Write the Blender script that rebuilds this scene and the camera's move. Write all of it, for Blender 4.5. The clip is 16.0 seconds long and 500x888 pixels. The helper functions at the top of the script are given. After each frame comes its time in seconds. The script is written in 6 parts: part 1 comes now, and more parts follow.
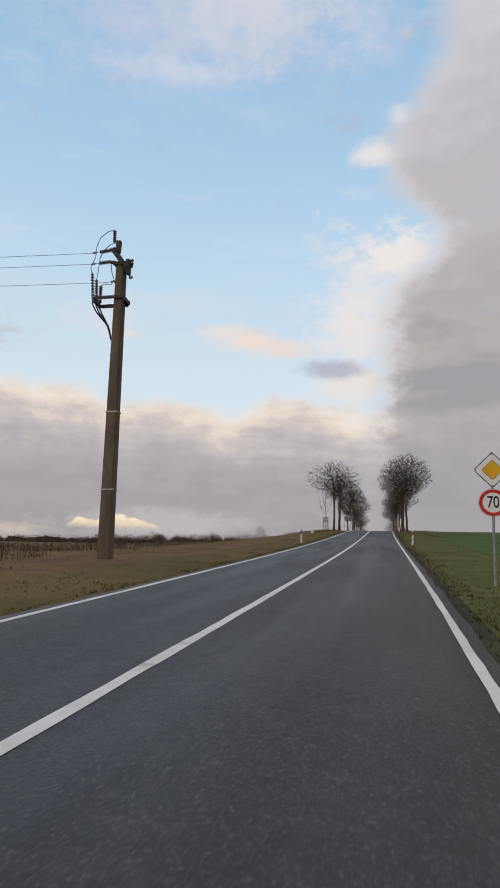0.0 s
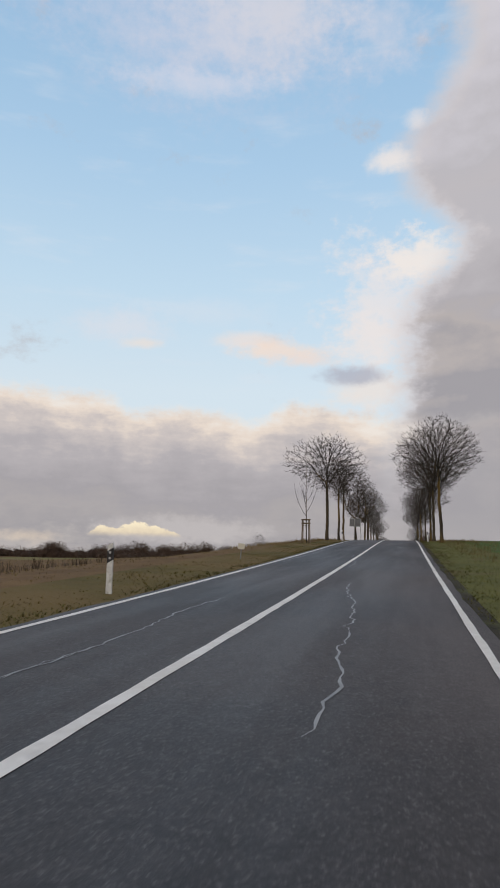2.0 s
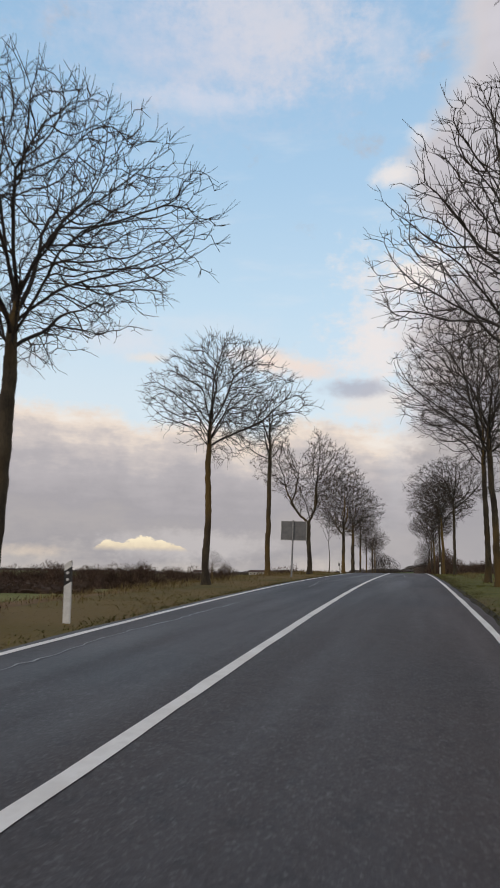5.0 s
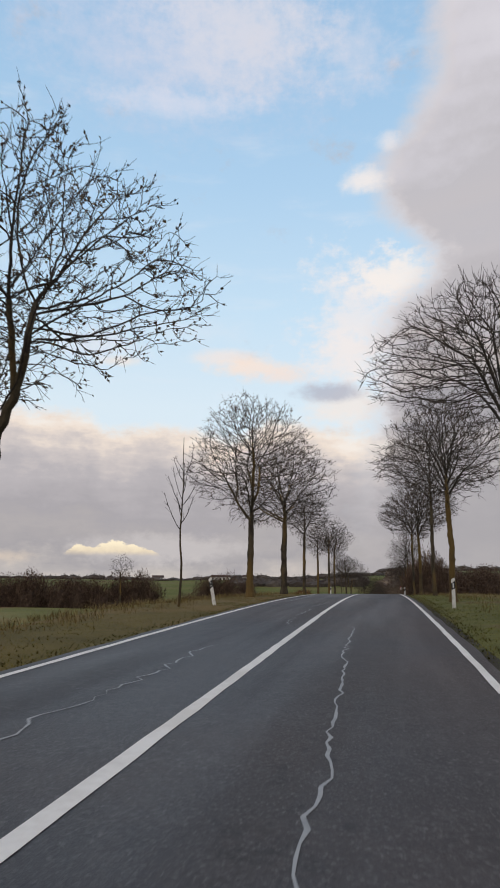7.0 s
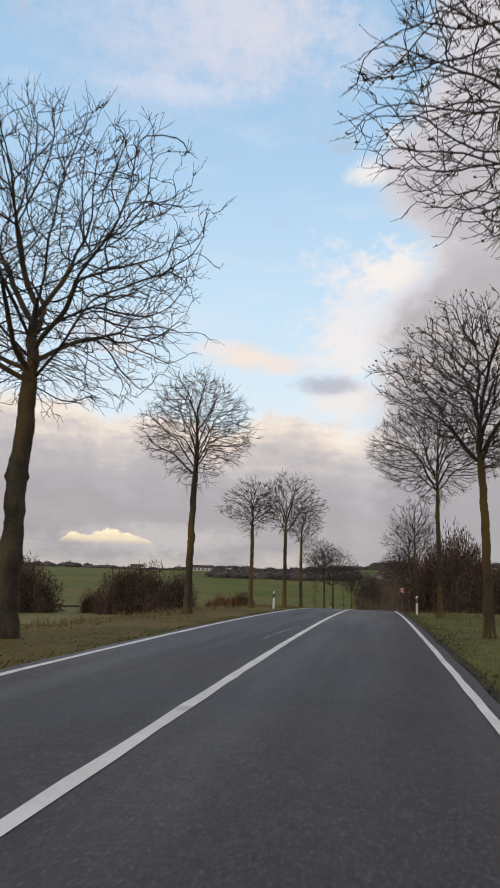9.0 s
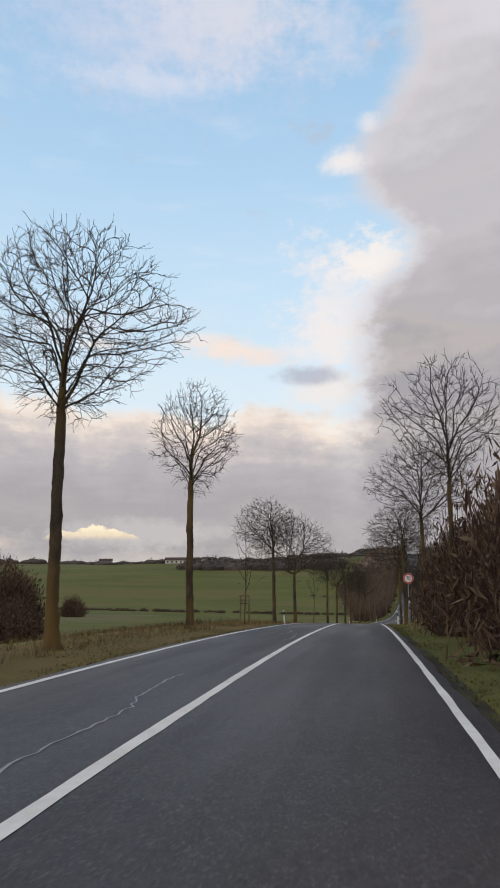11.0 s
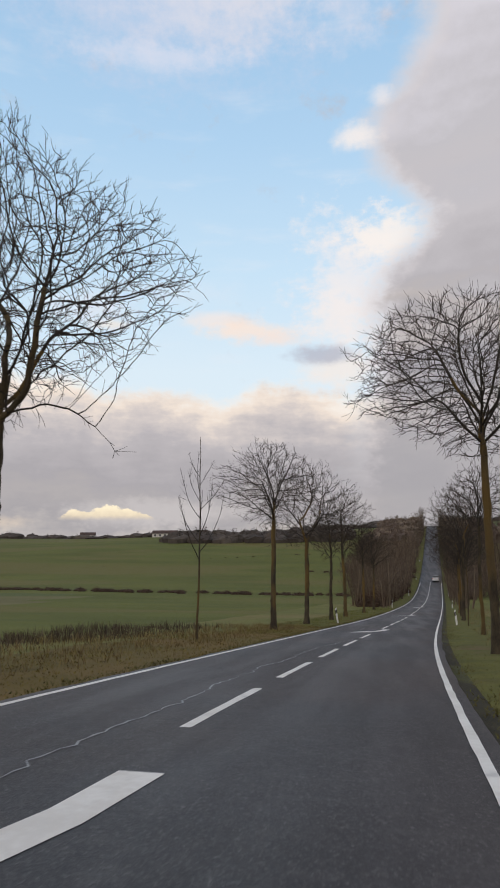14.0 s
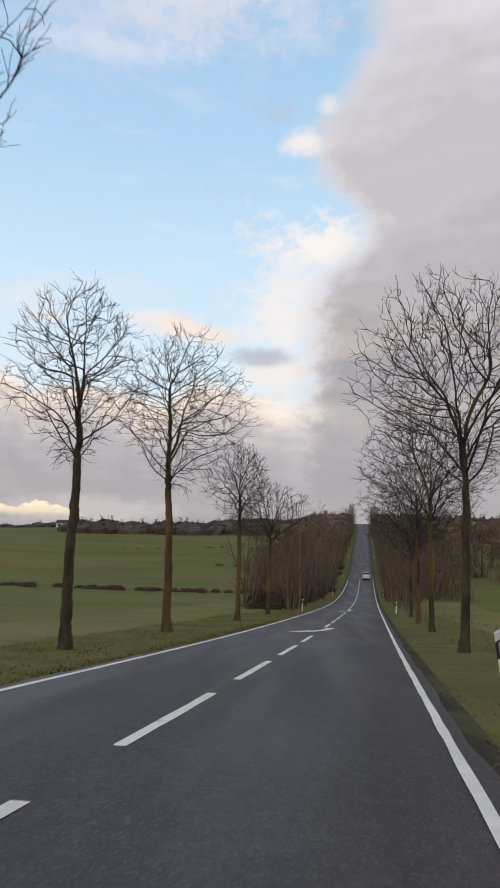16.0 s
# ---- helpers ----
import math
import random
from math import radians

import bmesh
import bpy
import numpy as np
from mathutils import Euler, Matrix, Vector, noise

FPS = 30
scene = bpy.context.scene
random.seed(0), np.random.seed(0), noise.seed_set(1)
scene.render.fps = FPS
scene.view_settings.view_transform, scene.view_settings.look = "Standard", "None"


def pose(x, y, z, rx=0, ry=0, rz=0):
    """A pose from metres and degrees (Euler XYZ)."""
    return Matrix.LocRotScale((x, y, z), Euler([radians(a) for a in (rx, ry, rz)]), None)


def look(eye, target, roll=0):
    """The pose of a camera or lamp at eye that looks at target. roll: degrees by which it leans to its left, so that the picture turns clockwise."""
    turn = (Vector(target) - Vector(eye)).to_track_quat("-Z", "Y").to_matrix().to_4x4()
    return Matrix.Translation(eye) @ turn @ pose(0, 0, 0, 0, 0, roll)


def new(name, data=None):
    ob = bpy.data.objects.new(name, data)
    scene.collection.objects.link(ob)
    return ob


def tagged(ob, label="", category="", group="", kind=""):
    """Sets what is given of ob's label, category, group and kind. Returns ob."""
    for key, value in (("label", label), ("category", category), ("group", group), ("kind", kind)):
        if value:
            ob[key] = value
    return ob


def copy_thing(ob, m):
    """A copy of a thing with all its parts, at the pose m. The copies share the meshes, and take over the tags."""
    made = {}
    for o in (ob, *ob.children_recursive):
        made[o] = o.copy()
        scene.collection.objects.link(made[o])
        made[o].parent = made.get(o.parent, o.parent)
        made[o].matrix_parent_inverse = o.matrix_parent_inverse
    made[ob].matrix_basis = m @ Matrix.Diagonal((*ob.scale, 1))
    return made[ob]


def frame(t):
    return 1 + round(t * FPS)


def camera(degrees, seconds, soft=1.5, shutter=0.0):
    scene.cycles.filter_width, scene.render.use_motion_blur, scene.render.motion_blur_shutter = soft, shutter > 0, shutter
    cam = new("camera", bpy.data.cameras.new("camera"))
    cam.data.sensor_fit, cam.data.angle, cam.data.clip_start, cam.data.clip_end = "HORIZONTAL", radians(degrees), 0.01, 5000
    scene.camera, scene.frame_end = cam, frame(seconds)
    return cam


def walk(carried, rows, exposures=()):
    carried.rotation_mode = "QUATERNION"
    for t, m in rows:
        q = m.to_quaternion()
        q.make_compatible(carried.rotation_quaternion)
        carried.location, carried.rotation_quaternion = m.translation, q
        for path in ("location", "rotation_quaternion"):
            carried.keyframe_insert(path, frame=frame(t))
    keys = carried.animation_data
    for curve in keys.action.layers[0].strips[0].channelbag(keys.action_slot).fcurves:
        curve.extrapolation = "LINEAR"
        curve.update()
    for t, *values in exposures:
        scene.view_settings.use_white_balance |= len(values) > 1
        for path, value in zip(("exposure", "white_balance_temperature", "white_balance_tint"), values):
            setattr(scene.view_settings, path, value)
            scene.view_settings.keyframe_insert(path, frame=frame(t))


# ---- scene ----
cam = camera(40.5, 16.0, soft=1.7, shutter=0.06)
ROWS = [
    (0, pose(2.07, 0.00, 1.22, 99.46, -1.30, 11.79)),
    (0.5, pose(2.08, 8.39, 1.63, 99.79, -1.67, 13.40)),
    (1, pose(2.05, 16.82, 2.04, 100.02, -0.65, 13.68)),
    (1.5, pose(1.93, 25.36, 2.45, 99.76, -0.20, 13.49)),
    (2, pose(1.80, 34.00, 2.88, 100.04, -1.09, 13.55)),
    (2.5, pose(1.68, 42.69, 3.33, 100.10, -1.02, 13.47)),
    (3, pose(1.54, 51.43, 3.81, 100.50, -0.61, 13.38)),
    (3.5, pose(1.37, 60.22, 4.32, 100.34, -0.60, 13.95)),
    (4, pose(1.21, 69.02, 4.85, 100.71, -0.99, 14.18)),
    (4.2, pose(1.16, 72.56, 5.07, 100.83, -0.80, 14.33)),
    (6.3, pose(0.56, 109.64, 6.90, 101.59, -0.91, 13.51)),
    (6.5, pose(0.52, 113.19, 7.01, 101.62, -0.59, 13.27)),
    (6.8, pose(0.45, 118.55, 7.15, 101.61, -0.57, 12.13)),
    (7, pose(0.39, 122.14, 7.24, 101.50, -0.31, 11.79)),
    (7.5, pose(0.26, 131.17, 7.43, 101.80, -0.88, 12.26)),
    (8, pose(0.14, 140.27, 7.61, 101.49, -1.34, 11.69)),
    (8.5, pose(0.02, 149.43, 7.72, 101.35, -1.79, 10.85)),
    (9, pose(-0.08, 158.63, 7.75, 100.78, -1.58, 11.29)),
    (9.5, pose(-0.14, 167.85, 7.70, 100.99, -0.98, 10.80)),
    (9.7, pose(-0.17, 171.53, 7.66, 100.74, -0.55, 9.37)),
    (11.8, pose(-0.68, 210.23, 6.56, 99.27, 0.91, 10.80)),
    (12, pose(-0.74, 213.92, 6.37, 98.70, 1.17, 10.72)),
    (12.2, pose(-0.79, 217.61, 6.17, 98.61, 1.23, 10.78)),
    (12.5, pose(-0.84, 223.12, 5.84, 98.28, 0.87, 11.42)),
    (13, pose(-0.87, 232.31, 5.23, 98.14, 0.19, 11.75)),
    (13.5, pose(-0.84, 241.54, 4.57, 98.02, 0.30, 11.20)),
    (14, pose(-0.73, 250.75, 3.82, 98.40, 0.44, 11.32)),
    (14.5, pose(-0.51, 259.97, 3.00, 98.44, 0.08, 11.10)),
    (15, pose(-0.19, 269.23, 2.16, 98.66, 0.28, 9.03)),
    (15.5, pose(0.28, 278.53, 1.35, 98.35, -0.32, 7.52)),
    (16, pose(0.92, 287.85, 0.58, 98.48, -0.97, 5.62)),
]
walk(cam, ROWS, exposures=[(0, -0.09), (4.2, -0.07), (6.5, 0.0), (9.7, 0.05), (13.0, 0.03), (16.0, 0.09)])

# ---------------------------------------------------------------- sky and light
def lin(r, g, b):
    """A colour given in 0..255 display values, as linear light."""
    return tuple(((v / 255) / 12.92 if v <= 10 else ((v / 255 + 0.055) / 1.055) ** 2.4) for v in (r, g, b)) + (1.0,)


class Nodes:
    """Short hand for building a node tree."""

    def __init__(self, tree):
        self.tree = tree
        tree.nodes.clear()

    def add(self, kind):
        return self.tree.nodes.new(kind)

    def put(self, socket, value):
        if isinstance(value, bpy.types.NodeSocket):
            self.tree.links.new(value, socket)
        else:
            socket.default_value = value

    def math(self, op, a, b=0.0, clamp=False):
        node = self.add("ShaderNodeMath")
        node.operation, node.use_clamp = op, clamp
        self.put(node.inputs[0], a)
        self.put(node.inputs[1], b)
        return node.outputs[0]

    def step(self, value, low, high, to_low=0.0, to_high=1.0):
        node = self.add("ShaderNodeMapRange")
        node.interpolation_type = "SMOOTHSTEP"
        for i, v in enumerate((value, low, high, to_low, to_high)):
            self.put(node.inputs[i], v)
        return node.outputs[0]

    def mix(self, factor, a, b):
        node = self.add("ShaderNodeMix")
        node.data_type = "RGBA"
        self.put(node.inputs[0], factor)
        self.put(node.inputs[6], a)
        self.put(node.inputs[7], b)
        return node.outputs[2]

    def noise(self, vector, scale, detail=4.0, rough=0.55):
        node = self.add("ShaderNodeTexNoise")
        self.put(node.inputs["Vector"], vector)
        node.inputs["Scale"].default_value = scale
        node.inputs["Detail"].default_value = detail
        node.inputs["Roughness"].default_value = rough
        return node.outputs["Fac"]

    def ramp(self, value, stops):
        node = self.add("ShaderNodeValToRGB")
        self.put(node.inputs[0], value)
        e = node.color_ramp.elements
        while len(e) < len(stops):
            e.new(0.5)
        for i, (at, colour) in enumerate(stops):
            e[i].position, e[i].color = at, colour
        return node.outputs[0]

    def curve(self, value, lo, hi, out_lo, out_hi, points):
        """A smooth curve through (x, y) points, in real units."""
        unit = self.math("DIVIDE", self.math("SUBTRACT", value, lo), hi - lo, clamp=True)
        node = self.add("ShaderNodeFloatCurve")
        self.put(node.inputs["Value"], unit)
        c = node.mapping.curves[0]
        scaled = [((x - lo) / (hi - lo), (y - out_lo) / (out_hi - out_lo)) for x, y in points]
        while len(c.points) < len(scaled):
            c.points.new(0.5, 0.5)
        for q, (x, y) in zip(c.points, scaled):
            q.location = (x, y)
        node.mapping.update()
        return self.math("ADD", self.math("MULTIPLY", node.outputs[0], out_hi - out_lo), out_lo)


SUN_AZIMUTH, SUN_HEIGHT = 205.0, 14.0      # degrees clockwise from the road's heading, and above the horizon

world = bpy.data.worlds.new("evening_sky")
scene.world = world
world.use_nodes = True
n = Nodes(world.node_tree)
way = n.add("ShaderNodeTexCoord").outputs["Generated"]
part_xyz = n.add("ShaderNodeSeparateXYZ")
n.put(part_xyz.inputs[0], way)
wx, wy, wz = part_xyz.outputs
deg = 180 / math.pi
az = n.math("MULTIPLY", n.math("ARCTAN2", wx, wy), deg)
el = n.math("MULTIPLY", n.math("ARCSINE", wz), deg)
# wispy noise, flattened like cloud layers seen from below
flat = n.add("ShaderNodeCombineXYZ")
n.put(flat.inputs[0], az)
n.put(flat.inputs[1], n.math("MULTIPLY", el, 1.5))
big_n = n.math("SUBTRACT", n.noise(flat.outputs[0], 0.13, 6.0, 0.62), 0.5)
mid_n = n.math("SUBTRACT", n.noise(flat.outputs[0], 0.42, 6.0, 0.6), 0.5)
streak = n.add("ShaderNodeCombineXYZ")
n.put(streak.inputs[0], n.math("MULTIPLY", az, 0.5))
n.put(streak.inputs[1], n.math("MULTIPLY", el, 2.4))
fine_n = n.math("SUBTRACT", n.noise(flat.outputs[0], 1.3, 5.0, 0.6), 0.5)
thin_n = n.math("SUBTRACT", n.noise(streak.outputs[0], 0.22, 4.0, 0.55), 0.5)
soft_n = n.math("SUBTRACT", n.noise(streak.outputs[0], 0.12, 2.0, 0.4), 0.5)

air = n.add("ShaderNodeTexSky")
air.sky_type, air.sun_disc, air.sun_elevation, air.sun_rotation = "NISHITA", False, radians(SUN_HEIGHT), radians(SUN_AZIMUTH)
air_dim = n.add("ShaderNodeVectorMath")
air_dim.operation = "SCALE"
n.put(air_dim.inputs[0], air.outputs[0])
air_dim.inputs[3].default_value = 0.12
clear = n.ramp(n.math("DIVIDE", el, 90.0, clamp=True), [
    (0.0, lin(226, 235, 240)), (0.16, lin(221, 236, 246)), (0.25, lin(202, 228, 247)),
    (0.36, lin(178, 212, 241)), (0.47, lin(160, 198, 232)), (1.0, lin(100, 146, 204))])
sky = n.mix(0.88, air_dim.outputs[0], clear)


def cloud_patch(base, at_az, at_el, ra, re, colour, ragged=1.2, soft=0.6, most=1.0):
    """A ragged oval cloud; ra and re are its half sizes in degrees."""
    dx = n.math("DIVIDE", n.math("SUBTRACT", az, at_az), ra)
    dy = n.math("DIVIDE", n.math("SUBTRACT", el, at_el), re)
    d = n.math("SQRT", n.math("ADD", n.math("MULTIPLY", dx, dx), n.math("MULTIPLY", dy, dy)))
    d = n.math("ADD", d, n.math("MULTIPLY", n.math("ADD", n.math("ADD", mid_n, n.math("MULTIPLY", fine_n, 0.45)), n.math("MULTIPLY", big_n, 0.7)), -ragged * 2))
    return n.mix(n.step(d, 1.0 - soft, 1.0 + soft, most, 0.0), base, colour)


# thin veils over the whole dome, heavier away from the open blue stretch
away = n.step(n.math("ABSOLUTE", n.math("ADD", az, 14.0)), 24.0, 60.0, 0.0, 1.0)
cover = n.math("ADD", n.math("MULTIPLY", away, 0.34), big_n)
sky = n.mix(n.step(cover, 0.08, 0.3, 0.0, 0.85), sky, lin(186, 180, 182))
sky = n.mix(n.step(thin_n, 0.02, 0.34, 0.0, 0.3), sky, lin(228, 230, 236))
# high pale cloud
sky = cloud_patch(sky, -17.5, 41.6, 12.0, 3.9, lin(200, 207, 226), 1.0, 0.9, 0.7)
sky = cloud_patch(sky, -13.0, 43.0, 6.5, 3.0, lin(221, 218, 224), 1.2, 1.0, 0.6)
sky = cloud_patch(sky, -19.0, 37.9, 6.0, 0.7, lin(214, 218, 232), 0.9, 0.9, 0.55)
sky = cloud_patch(sky, -2.0, 41.5, 2.6, 2.4, lin(214, 216, 228), 1.0, 0.9, 0.4)
# bright cloud edge beside the grey mass
sky = cloud_patch(sky, -1.6, 21.6, 4.0, 4.4, lin(232, 229, 231), 1.7, 0.8, 0.85)
sky = cloud_patch(sky, 1.6, 25.0, 3.2, 1.6, lin(245, 236, 229), 1.5, 0.7, 0.75)
sky = cloud_patch(sky, -3.4, 18.4, 2.6, 2.2, lin(240, 231, 227), 1.0, 0.7, 0.6)
sky = cloud_patch(sky, -3.2, 14.6, 3.0, 1.4, lin(239, 228, 220), 0.8, 0.7, 0.75)
sky = cloud_patch(sky, -14.0, 18.7, 2.6, 0.6, lin(240, 226, 218), 0.6, 0.7, 0.7)
sky = cloud_patch(sky, -11.6, 17.9, 2.8, 0.55, lin(244, 224, 210), 1.0, 0.8, 0.8)
sky = cloud_patch(sky, -9.2, 17.2, 2.4, 0.5, lin(241, 222, 211), 1.0, 0.8, 0.75)
sky = cloud_patch(sky, -25.0, 19.4, 3.4, 1.1, lin(224, 225, 232), 1.0, 0.9, 0.6)
sky = cloud_patch(sky, -23.2, 18.1, 1.3, 0.35, lin(240, 226, 214), 0.7, 0.8, 0.6)
sky = cloud_patch(sky, -18.0, 21.0, 4.0, 0.8, lin(218, 226, 236), 0.9, 1.0, 0.4)
# the tall grey mass
edge_az = n.curve(el, 0, 60, -12, 16, [(0, -4), (6.5, -3.0), (9.8, -2.6), (11.2, -1.8), (15.8, -0.9), (20.8, -0.4), (23.7, 2.1), (24.8, 3.5), (26.2, 3.9), (28, 2.3),
                                      (31.2, -0.4), (33, -0.3), (35.2, 1.9), (37.2, 3.6), (38.8, 4.8), (41.6, 5.1), (60, 9)])
over = n.math("SUBTRACT", az, edge_az)
over = n.math("ADD", over, n.math("ADD", n.math("MULTIPLY", mid_n, 2.6), n.math("ADD", n.math("MULTIPLY", big_n, 1.6), n.math("MULTIPLY", fine_n, 0.8))))
far_right = n.step(az, 60.0, 110.0, 1.0, 0.35)
mass_level = n.math("ADD", n.math("DIVIDE", el, 50.0), n.math("ADD", n.math("MULTIPLY", soft_n, 0.5), n.math("MULTIPLY", mid_n, 0.15)), clamp=True)
mass_tone = n.ramp(mass_level, [
    (0.0, lin(174, 170, 172)), (0.13, lin(166, 163, 167)), (0.28, lin(164, 161, 166)), (0.36, lin(184, 177, 176)), (0.45, lin(179, 175, 179)),
    (0.56, lin(192, 188, 192)), (0.66, lin(190, 187, 192)), (0.78, lin(206, 203, 210)), (0.97, lin(217, 214, 220))])
rim = n.step(n.math("ADD", over, n.math("MULTIPLY", mid_n, 3.0)), 0.0, 3.2, 0.0, 1.0)
mass_tone = n.mix(rim, lin(212, 206, 208), mass_tone)
sky = n.mix(n.math("MULTIPLY", n.step(over, -1.8, 2.2), far_right), sky, mass_tone)
sky = cloud_patch(sky, -1.5, 32.3, 1.5, 0.75, lin(240, 232, 228), 0.9, 0.9, 0.85)
sky = cloud_patch(sky, 0.9, 35.0, 0.8, 0.5, lin(236, 229, 228), 0.9, 0.9, 0.6)
sky = cloud_patch(sky, -4.9, 15.8, 2.5, 0.75, lin(178, 182, 196), 0.7, 0.6, 0.85)
# the low bank
edge_el = n.curve(az, -60, 60, 6, 20, [(-60, 13), (-40, 13.6), (-34, 13.9), (-29, 13.7), (-25.4, 13.6), (-23.8, 12.5), (-20, 13.0), (-16.5, 12.7), (-14.6, 12.2), (-13.2, 12.2),
                                      (-11.4, 13.0), (-8.5, 13.4), (-5.0, 12.9), (-1.5, 12.4), (20, 13), (60, 14)])
under = n.math("SUBTRACT", edge_el, el)
under = n.math("ADD", under, n.math("ADD", n.math("MULTIPLY", mid_n, 2.0), n.math("ADD", n.math("MULTIPLY", big_n, 0.8), n.math("MULTIPLY", fine_n, 1.0))))
bank_level = n.math("ADD", under, n.math("ADD", n.math("MULTIPLY", thin_n, 6.0), n.math("ADD", n.math("MULTIPLY", big_n, 3.5), n.math("MULTIPLY", mid_n, 2.0))))
bank_tone = n.ramp(n.math("DIVIDE", bank_level, 15.0, clamp=True), [
    (0.0, lin(240, 231, 222)), (0.08, lin(233, 219, 207)), (0.17, lin(207, 198, 195)), (0.3, lin(183, 178, 181)), (0.5, lin(168, 164, 168)),
    (0.62, lin(174, 169, 170)), (0.74, lin(166, 162, 165)), (0.86, lin(184, 178, 176)), (0.97, lin(201, 192, 185))])
bank_cover = n.step(under, -0.6, 1.1, 0.0, 1.0)
bank_cover = n.math("MULTIPLY", bank_cover, n.step(n.math("ADD", az, n.math("ADD", n.math("MULTIPLY", mid_n, 5.0), n.math("MULTIPLY", big_n, 6.0))), -4.0, 2.0, 1.0, 0.2))
sky = n.mix(bank_cover, sky, bank_tone)
# the sunlit cloud low over the fields
sky = cloud_patch(sky, -19.5, 2.7, 6.0, 1.1, lin(205, 199, 198), 1.0, 0.6, 0.6)
hump = n.curve(az, -30, -17, 0, 2, [(-30, 0), (-27.6, 0.0), (-26.6, 0.45), (-25.6, 0.85), (-24.6, 0.75), (-23.2, 1.15), (-21.8, 0.95), (-20.4, 0.6), (-19.2, 0.2), (-17, 0)])
top_el = n.math("ADD", n.math("ADD", hump, 2.1), n.math("MULTIPLY", fine_n, 0.9))
inside = n.math("MULTIPLY", n.step(n.math("SUBTRACT", top_el, el), -0.02, 0.16), n.step(n.math("ADD", el, n.math("MULTIPLY", fine_n, 0.3)), 1.95, 2.5))
inside = n.math("MULTIPLY", inside, n.step(hump, 0.05, 0.4))
lit = n.mix(n.step(n.math("ADD", el, n.math("MULTIPLY", fine_n, 0.8)), 2.1, 3.2), lin(222, 206, 182), lin(251, 236, 205))
sky = n.mix(inside, sky, lit)
sky = cloud_patch(sky, -31.8, 1.9, 1.8, 0.4, lin(226, 208, 188), 1.0, 0.8, 0.55)
back = n.add("ShaderNodeBackground")
n.put(back.inputs[0], sky)
back.inputs[1].default_value = 1.04
n.put(n.add("ShaderNodeOutputWorld").inputs[0], back.outputs[0])

sun = new("sun", bpy.data.lights.new("sun", "SUN"))
sun.data.energy, sun.data.angle, sun.data.color = 0.5, radians(14), (1.0, 0.86, 0.7)
a_, h_ = radians(SUN_AZIMUTH), radians(SUN_HEIGHT)
sun.matrix_world = look((math.sin(a_) * 50, math.cos(a_) * 50, 60 + 50 * math.tan(h_)), (0, 0, 60))

# ---------------------------------------------------------------- materials
def material(name, dark, light, scale=1.0, rough=0.85, bump=0.0, bump_scale=20.0, third=None, third_scale=0.15, third_at=(0.5, 0.65), metal=0.0, spec=0.3, stretch=(1, 1, 1), by_island=0.0, by_object=0.0):
    """A surface of two tones mixed at a coarse and a fine scale, with an optional third tone in patches."""
    m = bpy.data.materials.new(name)
    m.use_nodes = True
    k = Nodes(m.node_tree)
    where = k.add("ShaderNodeNewGeometry")
    vec = k.add("ShaderNodeVectorMath")
    vec.operation = "MULTIPLY"
    k.put(vec.inputs[0], where.outputs["Position"])
    vec.inputs[1].default_value = stretch
    v = vec.outputs[0]
    coarse, fine = k.noise(v, scale, 4.0), k.noise(v, scale * 9.0, 3.0, 0.65)
    f = k.math("ADD", k.math("MULTIPLY", coarse, 0.6), k.math("MULTIPLY", fine, 0.4))
    f = k.step(f, 0.36, 0.64)
    c = k.mix(f, (*dark, 1), (*light, 1))
    if third:
        c = k.mix(k.step(k.noise(v, third_scale, 3.0), *third_at), c, (*third, 1))
    if by_island or by_object:
        rnd = where.outputs["Random Per Island"] if by_island else k.add("ShaderNodeObjectInfo").outputs["Random"]
        amount = by_island or by_object
        hsv = k.add("ShaderNodeHueSaturation")
        k.put(hsv.inputs["Color"], c)
        k.put(hsv.inputs["Value"], k.step(rnd, 0.0, 1.0, 1 - amount, 1 + amount))
        k.put(hsv.inputs["Hue"], k.step(rnd, 0.0, 1.0, 0.5 - amount * 0.04, 0.5 + amount * 0.03))
        c = hsv.outputs[0]
    shade = k.add("ShaderNodeBsdfPrincipled")
    k.put(shade.inputs["Base Color"], c)
    k.put(shade.inputs["Roughness"], k.math("ADD", k.math("MULTIPLY", k.math("SUBTRACT", fine, 0.5), 0.25), rough, clamp=True))
    shade.inputs["Metallic"].default_value = metal
    shade.inputs["Specular IOR Level"].default_value = spec
    if bump:
        b = k.add("ShaderNodeBump")
        b.inputs["Strength"].default_value = min(1.0, bump)
        b.inputs["Distance"].default_value = 0.6 / bump_scale
        k.put(b.inputs["Height"], k.noise(v, bump_scale, 3.0, 0.7))
        k.put(shade.inputs["Normal"], b.outputs[0])
    k.put(k.add("ShaderNodeOutputMaterial").inputs[0], shade.outputs[0])
    return m


